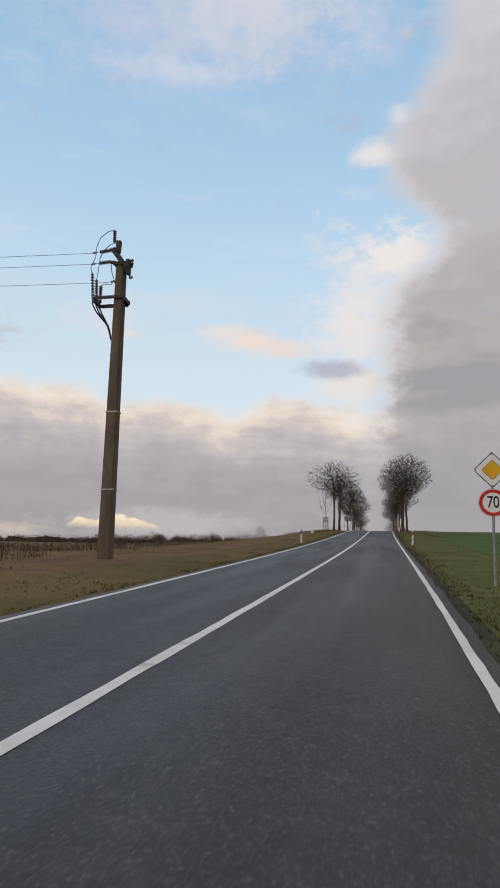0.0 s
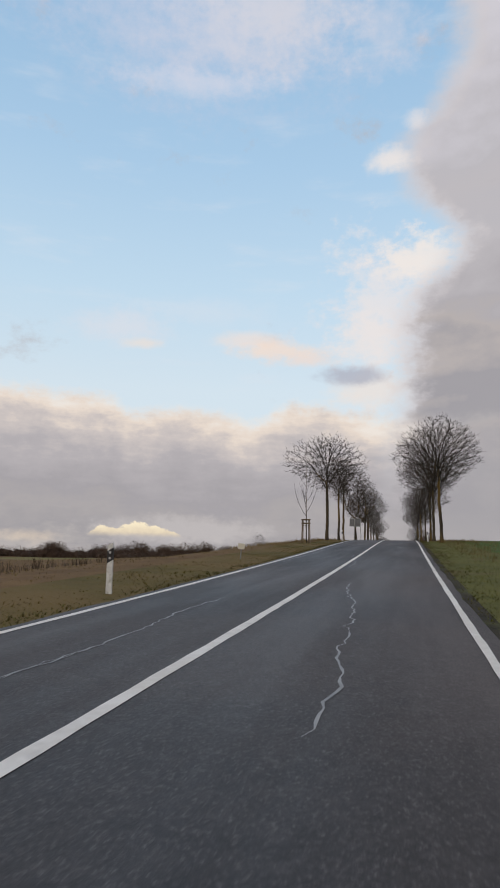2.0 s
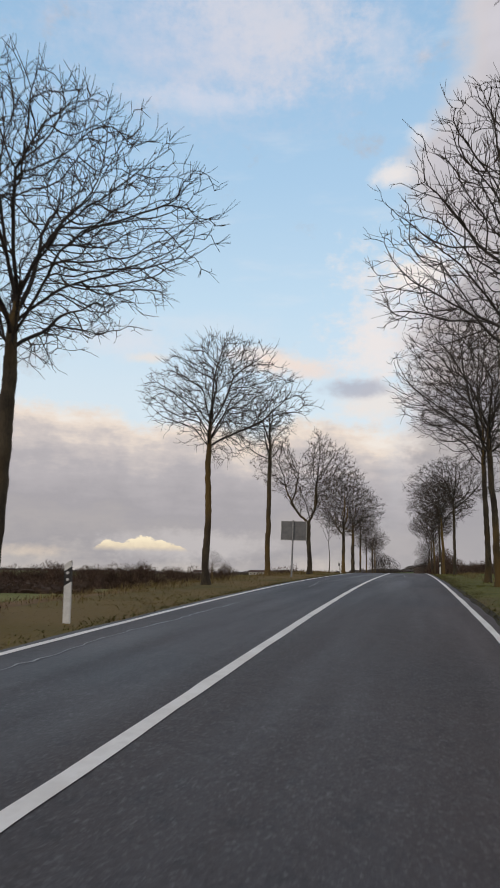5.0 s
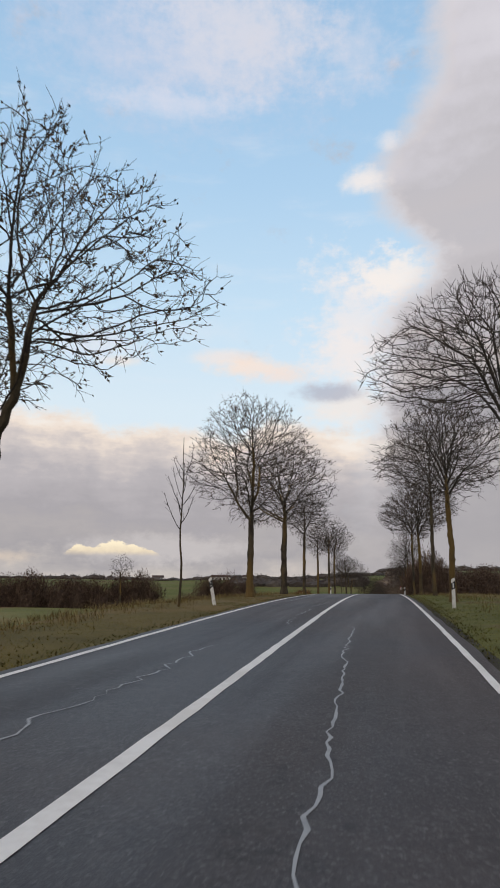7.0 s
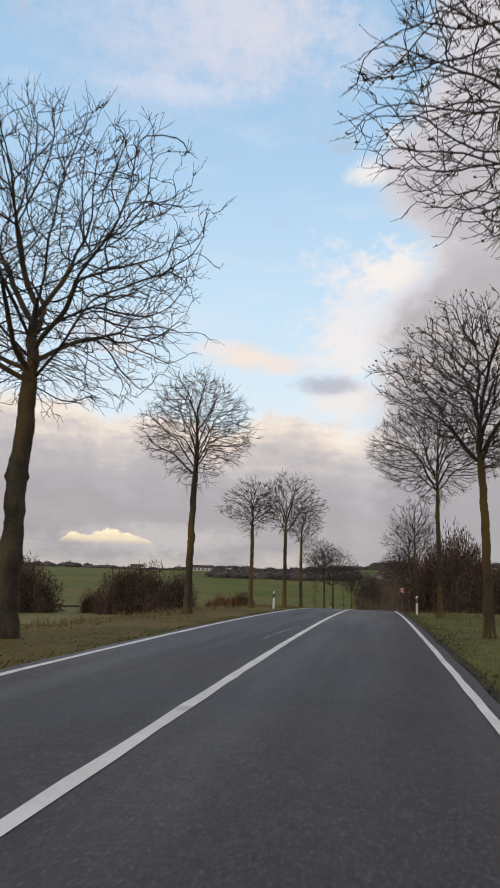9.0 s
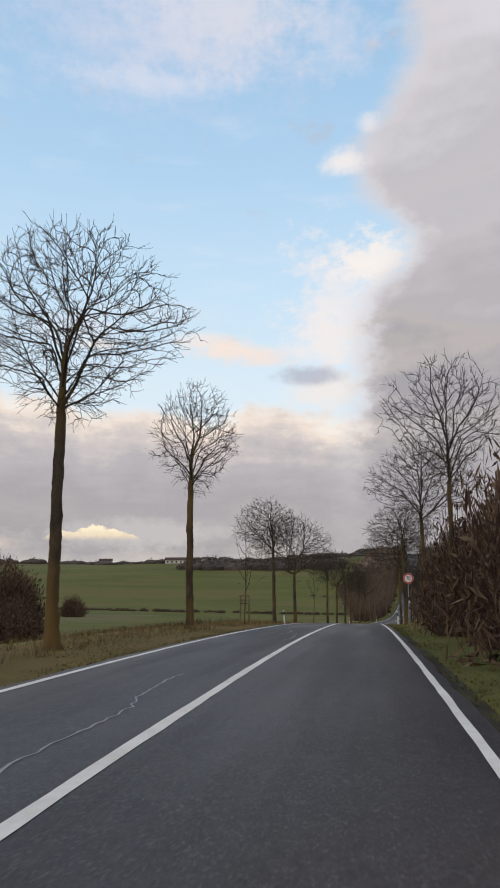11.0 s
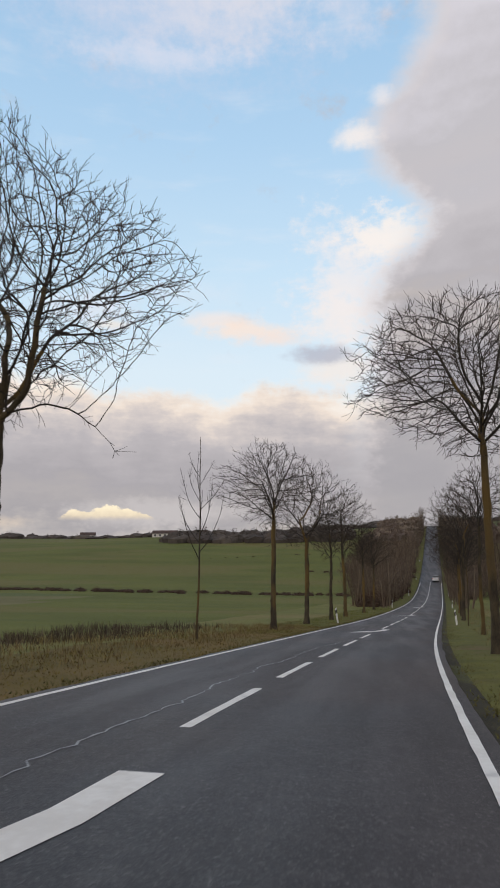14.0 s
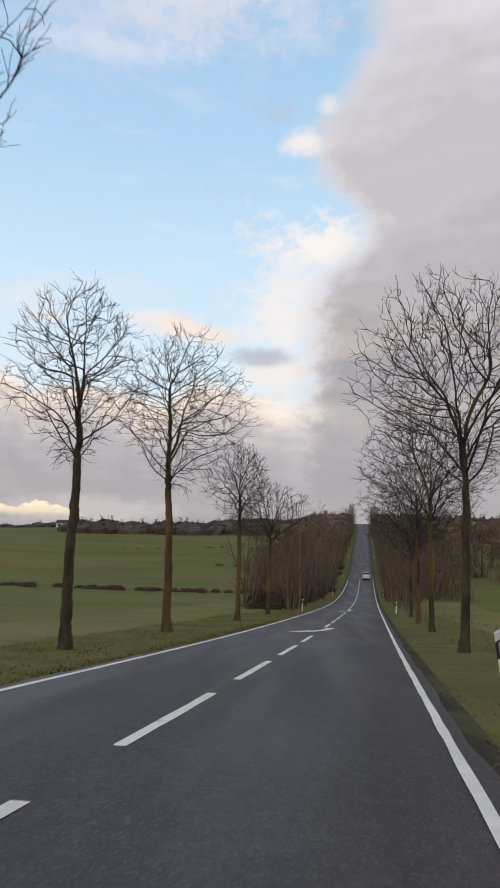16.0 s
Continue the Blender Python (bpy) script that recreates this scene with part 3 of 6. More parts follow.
road = tagged(new("road", road_mesh(-58, 900)), "worn grey asphalt country road with sealed cracks", "road", kind="structure")


def marking(name, s0, s1, l0, l1, label, mat="paint", up=0.005, ragged=0.008, seed=0, step=0.5):
    v, f = ribbon(s0, s1, l0, l1, up, step, ragged, seed)
    ob = part(name, mesh_from(name, v, f, mat), mat, road, label)
    return ob


marking("edge_line", -58, 440, -2.66, -2.54, "white painted edge line", seed=1)
marking("edge_line", -58, 440, 2.75, 2.85, "white painted edge line", seed=2)
marking("centre_line", -58, 240.2, -0.065, 0.065, "solid white centre line", seed=3)
DASH, GAP = 3.5, 1.66
s = 242.2
while s < 440:
    if not any(a < s < a + 4 for a in (251, 282, 313, 344)):
        marking("centre_dash", s, s + DASH, -0.065, 0.065, "", seed=int(s))
    s += DASH + GAP


def arrow(s0):
    """A painted lane arrow that bends across the centre line; s0 is its tip."""
    upper = [(0.0, -1.1), (0.8, -0.85), (1.75, -0.42), (1.35, -0.36), (2.3, -0.1), (3.4, 0.08), (4.4, 0.1)]
    lower = [(0.0, -1.02), (0.45, -0.55), (0.9, -0.05), (1.05, -0.2), (1.8, 0.14), (3.2, 0.4), (4.4, 0.46)]
    v, f = [], []
    for (sa, la), (sb, lb) in zip(upper, lower):
        v += [tuple(spot(s0 + sa, la, 0.005)), tuple(spot(s0 + sb, lb, 0.005))]
    f = [[2 * i, 2 * i + 1, 2 * i + 3, 2 * i + 2] for i in range(len(upper) - 1)]
    part("lane_arrow", mesh_from("lane_arrow", v, f, "paint"), "paint", road, "white painted lane arrow bent across the line")


arrow(251.4)
arrow(283.1)
arrow(314.8)
arrow(346.4)


def crack(s0, l0, s1, l1, wide=0.025, sway=0.12, seed=0):
    """A sealed crack: a thin wandering band of pale sealant."""
    r = np.random.RandomState(seed + int(s0 * 10))
    length = math.hypot(s1 - s0, l1 - l0)
    k = max(6, int(length / 0.16))
    u = np.linspace(0, 1, k)
    walk_ = np.cumsum(r.normal(0, 1, k))
    walk_ = walk_ - walk_[0] - u * (walk_[-1] - walk_[0])
    across = abs(l1 - l0) > abs(s1 - s0)
    sway, wide = (sway * 0.35, wide * 1.0) if across else (sway, wide)
    walk_ = walk_ / (np.abs(walk_).max() + 1e-6) * sway + r.normal(0, 0.006 if across else 0.018, k)
    s_ = s0 + (s1 - s0) * u + (walk_ if across else 0)
    l_ = l0 + (l1 - l0) * u + (0 if across else walk_)
    half = wide / 2 * (0.45 + r.uniform(0, 1, k)) * np.minimum(1, np.minimum(u, 1 - u) * 8 + 0.25)
    v = []
    for si, li, hi in zip(s_, l_, half):
        if across:
            v += [tuple(spot(si - hi, li, 0.0045)), tuple(spot(si + hi, li, 0.0045))]
        else:
            v += [tuple(spot(si, li - hi, 0.0045)), tuple(spot(si, li + hi, 0.0045))]
    f = [[2 * i, 2 * i + 1, 2 * i + 3, 2 * i + 2] for i in range(k - 1)]
    part("sealed_crack", mesh_from("sealed_crack", v, f, "sealant"), "sealant", road)


for c in [(24, -1.3, 41, -1.15), (22.1, -2.3, 22.2, -0.15), (22.2, 0.1, 22.3, 2.5), (36.5, 2.1, 36.3, 3.0), (38.2, 1.4, 42.6, 1.3),
          (42.6, 1.3, 50, 0.75), (39, -1.25, 46, -1.1), (46.5, -2.5, 62.5, -2.3), (55.5, 0.28, 59.3, 0.15), (59.3, 0.15, 64.8, -0.25), (58, -2.31, 70, -2.2)]:
    crack(*c)
for c in [(79.3, -2.1, 79.6, -0.25), (79.5, -1.69, 78.5, -0.85), (73.8, -1.3, 78.4, -1.18), (79.6, 0.22, 79.7, 1.1), (79.7, 1.1, 81.8, 1.43), (77.8, 0.38, 77.7, 1.3),
          (77.7, 1.3, 74.6, 1.72), (80, -2.2, 90, -2.05), (90, -2.05, 101, -1.9), (108, -1.4, 118, -1.95), (120, -1.2, 126, -1.18), (123, 1.28, 137, 1.0)]:
    crack(*c)
for c in [(123.5, -1.33, 128.7, -1.0), (128.7, -1.0, 133, -1.03), (137.3, -0.42, 139.7, -0.61), (140.3, -0.61, 143.5, -0.6), (145, -0.7, 148.8, -0.39),
          (148.7, -2.09, 154.2, -1.95), (154.2, -1.95, 165, -2.15), (149.6, -2.0, 150.4, 0.95), (172.8, -0.55, 178, -0.25), (178, -0.25, 182.5, -0.2), (199, -0.6, 206, -0.9)]:
    crack(*c)
for c in [(214, -0.4, 219, -0.4), (218.2, -1.0, 222, -0.94), (222, -1.0, 225.4, -1.5), (225.4, -1.5, 230, -1.0), (219.4, 0.15, 219.2, 1.6), (245.5, -0.6, 248.5, -0.7),
          (248.5, -0.7, 251, -1.1), (254.6, -0.55, 262.8, -0.75), (262.8, -0.75, 272.5, -0.55), (230.0, -1.0, 240.5, -0.95), (272.5, -0.6, 277.5, -0.2), (282.8, -0.75, 289, -1.05), (231, -1.9, 231.1, -0.6), (236, 0.4, 236.2, 1.4)]:
    crack(*c)

# ---------------------------------------------------------------- bare trees
def sample(pts, rad, parent, u):
    """Place, direction and thickness at u along chosen branches."""
    k = pts.shape[1] - 1
    t = np.clip(u, 0, 0.999) * k
    i = t.astype(int)
    f = (t - i)[:, None]
    a, b = pts[parent, i], pts[parent, i + 1]
    d = b - a
    d /= np.linalg.norm(d, axis=1, keepdims=True) + 1e-9
    return a + (b - a) * f, d, rad[parent, i] * (1 - f[:, 0]) + rad[parent, i + 1] * f[:, 0]


def shoots(r, base, way_, length, r0, r1, k, bend, lift, fit=None):
    """Many curved branches at once: k points each, bending at random and lifting towards the light."""
    m = len(base)
    pts = np.zeros((m, k, 3))
    pts[:, 0] = base
    d = way_.copy()
    for j in range(1, k):
        d = d + r.normal(0, bend, (m, 3))
        d[:, 2] += lift
        d /= np.linalg.norm(d, axis=1, keepdims=True)
        pts[:, j] = pts[:, j - 1] + d * (length / (k - 1))[:, None]
    if fit is not None:
        q = fit(pts[:, -1])
        shrink = np.where(q > 1, 1 / np.maximum(q, 1) ** 1.5 * r.uniform(0.75, 1.1, m), 1.0)
        pts = base[:, None] + (pts - base[:, None]) * np.clip(shrink, 0.25, 1)[:, None, None]
    u = np.linspace(0, 1, k)[None]
    rad = r0[:, None] * (1 - u) + r1[:, None] * u
    return pts, rad


def offshoots(r, pts, rad, per, u_range, angle, length, thin, k, bend, lift, fit=None, floor=0.004, taper=0.6):
    """Branches that leave the given ones sideways."""
    m = len(pts)
    parent = np.repeat(np.arange(m), per)
    c = len(parent)
    u = r.uniform(*u_range, c)
    base, d, thick = sample(pts, rad, parent, u)
    side = np.cross(d, r.normal(0, 1, (c, 3)))
    side /= np.linalg.norm(side, axis=1, keepdims=True) + 1e-9
    ang = np.radians(r.uniform(*angle, c))[:, None]
    way_ = d * np.cos(ang) + side * np.sin(ang)
    span = np.linalg.norm(pts[:, -1] - pts[:, 0], axis=1)[parent]
    ln = span * r.uniform(*length, c) * (1.15 - taper * u)
    r0 = np.maximum(thick * r.uniform(0.45, 0.7, c) * thin, floor)
    return shoots(r, base, way_, ln, r0, np.maximum(r0 * 0.35, floor * 0.7), k, bend, lift, fit)


def tubes(groups):
    """One mesh's vertices and faces out of groups of (points, radii, sides)."""
    vs, fs, start = [], [], 0
    for pts, rad, sides in groups:
        m, k, _ = pts.shape
        if not m:
            continue
        d = np.gradient(pts, axis=1)
        d /= np.linalg.norm(d, axis=2, keepdims=True) + 1e-9
        ref = np.where(np.abs(d[:, :1, 2:3]) > 0.9, np.array([1.0, 0, 0]), np.array([0, 0, 1.0]))
        a = np.cross(d, ref)
        a /= np.linalg.norm(a, axis=2, keepdims=True) + 1e-9
        b = np.cross(d, a)
        th = np.arange(sides) * 2 * np.pi / sides
        ring = pts[:, :, None] + rad[:, :, None, None] * (a[:, :, None] * np.cos(th)[:, None] + b[:, :, None] * np.sin(th)[:, None])
        id_ = start + np.arange(m * k * sides).reshape(m, k, sides)
        nx = np.roll(id_, -1, axis=2)
        fs.append(np.stack([id_[:, :-1], nx[:, :-1], nx[:, 1:], id_[:, 1:]], -1).reshape(-1, 4))
        vs.append(ring.reshape(-1, 3))
        start += m * k * sides
    return np.concatenate(vs), np.concatenate(fs)


def flecks(r, pts, count, size):
    """Small withered leaves hanging on twigs."""
    m = r.randint(0, len(pts), count)
    u = r.uniform(0.3, 1, count)
    p = pts[m, 0] * (1 - u)[:, None] + pts[m, -1] * u[:, None]
    a = r.normal(0, 1, (count, 3))
    b = np.cross(a, r.normal(0, 1, (count, 3)))
    a *= (size * r.uniform(0.5, 1.2, count) / np.linalg.norm(a, axis=1))[:, None]
    b *= (size * 0.6 * r.uniform(0.5, 1.2, count) / np.linalg.norm(b, axis=1))[:, None]
    v = np.stack([p - a, p + b, p + a, p - b], 1).reshape(-1, 3)
    return v, np.arange(count * 4).reshape(-1, 4)


def crown_cloud(r, low, high, left, right, count, cleft=0.0, droop=False):
    """Buds strewn through a lumpy egg-shaped crown; left and right are its reach across the road's line."""
    c, rx = (left + right) / 2, (right - left) / 2
    lump = [(r.uniform(0, 6.28), r.randint(2, 5), r.uniform(-3, 3)) for _ in range(5)]
    out = np.zeros((0, 3))
    while len(out) < count:
        h, th, q = r.uniform(0.02, 1, count), r.uniform(0, 6.28, count), r.uniform(0, 1, count) ** 0.5 * r.normal(1, 0.05, count)
        under_ = np.sqrt(np.maximum(0, 1 - ((0.4 - h) / 0.44) ** 2)) if droop else 0.1 + 0.9 * (h / 0.4)
        wide = np.where(h < 0.4, under_, np.sqrt(np.maximum(0, 1 - ((h - 0.4) / 0.61) ** 2)))
        uneven = 1 + sum(np.sin(k_ * th + a_ + b_ * h * 2) for a_, k_, b_ in lump) * 0.085
        keep = r.uniform(0, 1, count) < wide**1.6 + 0.05
        p = np.stack([c + rx * wide * uneven * q * np.cos(th), rx * wide * uneven * q * np.sin(th), low + (high - low) * h * (1 + 0.05 * np.sin(3 * th + lump[0][0]) + r.normal(0, 0.015, count))], -1)
        if cleft:
            keep &= ~((np.abs(p[:, 0] - c + 0.15 * rx) < cleft * (h - 0.45)) & (h > 0.45))
        out = np.concatenate([out, p[keep]])
    return out[:count]


def grow_crown(r, pos, par, buds, lift, step=0.2, kill=0.4):
    """Limbs that grow from the given stems towards the buds, forking as they share them out."""
    heading = np.zeros_like(pos)
    heading[1:] = pos[1:] - pos[par[1:]]
    heading[0] = (0, 0, 1)
    heading /= np.linalg.norm(heading, axis=1, keepdims=True) + 1e-9
    kids = np.bincount(par[1:], minlength=len(pos))
    d = np.linalg.norm(buds[:, None] - pos[None], axis=2)
    near, dist = d.argmin(1), d.min(1)
    for _ in range(80):
        if not len(buds):
            break
        pull = np.zeros_like(pos)
        np.add.at(pull, near, (buds - pos[near]) / (dist[:, None] + 1e-9))
        grown = np.flatnonzero((np.abs(pull).sum(1) > 1e-6) & (kids < 4))
        if not len(grown):
            break
        way_ = pull[grown] / (np.linalg.norm(pull[grown], axis=1, keepdims=True) + 1e-9)
        way_ = way_ + heading[grown] * 0.75 + r.normal(0, 0.17, way_.shape)
        way_[:, 2] += lift
        way_ /= np.linalg.norm(way_, axis=1, keepdims=True)
        fresh = pos[grown] + way_ * step
        kids[grown] += 1
        start = len(pos)
        pos, par, heading = np.concatenate([pos, fresh]), np.concatenate([par, grown]), np.concatenate([heading, way_])
        kids = np.concatenate([kids, np.zeros(len(fresh), int)])
        d = np.linalg.norm(buds[:, None] - fresh[None], axis=2)
        k_, m_ = d.argmin(1), d.min(1)
        closer = m_ < dist
        near, dist = np.where(closer, k_ + start, near), np.where(closer, m_, dist)
        left_ = dist > kill
        buds, near, dist = buds[left_], near[left_], dist[left_]
    return pos, par


def crown_mesh(r, pos, par, root_r, twigs, tip=0.0072):
    """Tapered limbs along a grown crown, thick where many twigs hang on, and the fine twigs themselves."""
    m = len(pos)
    tips = np.ones(m)
    has = np.zeros(m, bool)
    has[par[1:]] = True
    tips[has] = 0
    for i_ in range(m - 1, 0, -1):
        tips[par[i_]] += tips[i_]
    power = math.log(max(root_r / tip, 2)) / math.log(max(tips[0], 2))
    rad = tip * tips**power
    best = np.full(m, -1)
    for i_ in range(1, m):
        q = par[i_]
        if best[q] < 0 or tips[i_] > tips[best[q]]:
            best[q] = i_
    way_ = np.zeros_like(pos)
    way_[1:] = pos[1:] - pos[par[1:]]
    way_[0] = (0, 0, 1)
    way_ /= np.linalg.norm(way_, axis=1, keepdims=True) + 1e-9
    bent = way_ + np.where((best >= 0)[:, None], way_[np.maximum(best, 0)], 0)
    bent /= np.linalg.norm(bent, axis=1, keepdims=True) + 1e-9
    kid = np.arange(1, m)
    main = best[par[kid]] == kid

    def rings(p, d, q, sides):
        a = np.cross(d, np.array([0.31, 0.83, 0.19]))
        a /= np.linalg.norm(a, axis=1, keepdims=True) + 1e-9
        b = np.cross(d, a)
        th = np.arange(sides) * 2 * np.pi / sides
        return p[:, None] + q[:, None, None] * (a[:, None] * np.cos(th)[:, None] + b[:, None] * np.sin(th)[:, None])

    def links(who, sides):
        mm = main[who - 1]
        up_ = par[who]
        lo_ = rings(pos[up_], np.where(mm[:, None], bent[up_], way_[who]), np.where(mm, rad[up_], rad[who]), sides)
        hi_ = rings(pos[who], bent[who], rad[who], sides)
        v = np.concatenate([lo_, hi_], 1).reshape(-1, 3)
        base_ = np.arange(len(who))[:, None, None] * 2 * sides
        k_ = np.arange(sides)[:, None]
        f = base_ + np.concatenate([k_, (k_ + 1) % sides, (k_ + 1) % sides + sides, k_ + sides], 1)[None]
        return v, f.reshape(-1, 4)

    thick, thin = links(kid[rad[kid] > 0.045], 8), links(kid[rad[kid] <= 0.045], 4)
    heavy = np.concatenate([thick[0], thin[0]]), np.concatenate([thick[1], thin[1] + len(thick[0])])
    slim = np.flatnonzero(rad < 0.016)
    who = slim[r.randint(0, len(slim), twigs)]
    side = np.cross(way_[who], r.normal(0, 1, (twigs, 3)))
    side /= np.linalg.norm(side, axis=1, keepdims=True) + 1e-9
    go = way_[who] * 0.9 + side * r.uniform(0.3, 0.9, (twigs, 1)) + np.array([0, 0, 0.2])
    go /= np.linalg.norm(go, axis=1, keepdims=True)
    tw, tr_ = shoots(r, pos[who], go, r.uniform(0.1, 0.34, twigs), np.full(twigs, 0.006), np.full(twigs, 0.0042), 2, 0.12, 0.05)
    last = np.flatnonzero(~has)
    last = np.repeat(last, 2)
    out_ = pos[last] - pos.mean(0)
    out_ /= np.linalg.norm(out_, axis=1, keepdims=True) + 1e-9
    go = way_[last] * 0.45 + out_ * 0.75 + r.normal(0, 0.33, (len(last), 3)) + np.array([0, 0, 0.25])
    go /= np.linalg.norm(go, axis=1, keepdims=True)
    ew, er = shoots(r, pos[last], go, r.uniform(0.12, 0.46, len(last)), np.full(len(last), 0.0062), np.full(len(last), 0.004), 3, 0.22, 0.08)
    return heavy, tubes([(tw, tr_, 3), (ew, er, 3)]), np.concatenate([tw, ew[:, [0, -1]]]), len(thick[1])


def avenue_tree(place, seed, high, clear_trunk, low, left, right, girth, label, turn=0.0, leaves=0, group="avenue trees along the road", lean=0.0, burls=(), leader=1.4, stems=(), limbs=15, buds=4000, twigs=3600, lift=0.14, cleft=0.0, step=0.16, kill=0.21, droop=False, hang=()):
    """A bare roadside tree: high to its tip, clear_trunk to its first limbs; its crown hangs down to low and spreads left and right of the trunk."""
    r = np.random.RandomState(seed)
    top = thing("tree", Matrix.Translation(place) @ Matrix.Rotation(radians(turn), 4, "Z"), label, "tree", group)

    # trunk with root flare, knots and burls that bulge to one side
    k = 46
    z = np.linspace(-0.25, clear_trunk + 0.25, k)
    wob = np.cumsum(r.normal(0, 0.008, (k, 2)), axis=0)
    trunk = np.stack([wob[:, 0] + lean * z, wob[:, 1], z], -1)[None]
    tr = girth * (1 - 0.22 * z / clear_trunk) + girth * 0.55 * np.exp(-np.maximum(z, 0) / 0.28)
    tr = tr * (1 + r.normal(0, 0.025, k))
    v, f = tubes([(trunk, tr[None], 16)])
    v = v.reshape(k, 16, 3)
    mid_line = trunk[0][:, None]
    grow = 1 + r.normal(0, 0.03, (k, 16))
    angle = np.arange(16) * 2 * np.pi / 16
    for at in list(r.uniform(0.12, 0.97, 7) * clear_trunk) + list(burls):
        strong, tall = (r.uniform(0.2, 0.34), r.uniform(0.16, 0.26)) if at in burls else (r.uniform(0.04, 0.2), r.uniform(0.06, 0.16))
        turned = (angle - r.uniform(0, 6.28) + np.pi) % (2 * np.pi) - np.pi
        grow = grow + strong * np.exp(-((z[:, None] - at) / tall) ** 2) * (0.25 + 0.75 * np.exp(-(turned[None] / 1.1) ** 2))
    v = (mid_line + (v - mid_line) * grow[:, :, None]).reshape(-1, 3)
    part("trunk", mesh_from("trunk", v, f, "bark", True), "bark", top)
    root = trunk[0, -2]
    stems_ = stems or ((0.0, leader),)
    pts, par = [root], [-1]
    for dx, dz in stems_:
        tip, count, last = root + np.array([dx, 0.25 * dx * r.normal(), dz]), max(2, int(math.hypot(dx, dz) / 0.2)), 0
        for q in range(1, count + 1):
            u = q / count
            pts.append(root + (tip - root) * np.array([u**0.8, u**0.8, u]) + r.normal(0, 0.02, 3))
            par.append(last)
            last = len(pts) - 1
    first = np.arange(len(pts))
    for q in range(limbs):                     # a fan of rising main limbs
        rank = (q + 0.5) / limbs
        at = int(first[1 + int((len(first) - 1) * rank**1.3 * 0.95)])
        turned, rise = q * 2.399963 + r.uniform(0, 0.6) + seed, radians(np.clip((16 if droop else 36) + 40 * rank + r.normal(0, 7), 6, 80))
        wide = -left if math.cos(turned) < 0 else right
        go = np.array([math.cos(turned) * math.cos(rise), math.sin(turned) * math.cos(rise), math.sin(rise)])
        count, last = max(3, int(wide * r.uniform(0.4, 0.72) / step)), at
        spot_ = pts[at]
        for _ in range(count):
            go = go + r.normal(0, 0.075, 3) + np.array([0, 0, 0.03])
            go /= np.linalg.norm(go)
            spot_ = spot_ + go * step
            pts.append(spot_)
            par.append(last)
            last = len(pts) - 1
    for dx, dz in hang:                        # long low limbs that sag towards their tips
        count, last = int(math.hypot(dx, dz) / step), 0
        for q in range(1, count + 1):
            u = q / count
            pts.append(root + np.array([dx * u, 0.3 * math.sin(3 * u), 0.45 * math.sin(math.pi * u) + dz * u**2]) + r.normal(0, 0.025, 3))
            par.append(last)
            last = len(pts) - 1
    pos, par = grow_crown(r, np.array(pts), np.array(par), crown_cloud(r, low, high, left, right, buds, cleft, droop), lift, step, kill)
    heavy, light, ends, stout = crown_mesh(r, pos, par, tr[-1] * 0.95, twigs)
    me = mesh_from("crown", np.concatenate([heavy[0], light[0]]), np.concatenate([heavy[1], light[1] + len(heavy[0])]), "limb")
    me.materials.append(MAT["twig"])
    me.materials.append(MAT["bark"])
    me.polygons.foreach_set("material_index", np.repeat([2, 0, 1], [stout, len(heavy[1]) - stout, len(light[1])]).astype(np.int32))
    part("crown", me, "limb", top, "spreading limbs with a haze of fine twigs")
    if leaves:
        part("foliage", mesh_from("foliage", *flecks(r, ends, leaves, 0.046), "leaf"), "leaf", top, "sparse withered brown leaves")
    return top


BARE = "bare winter roadside tree with dark furrowed trunk and fine twigs"
LEAFY = "nearly bare roadside tree with sparse withered brown leaves"
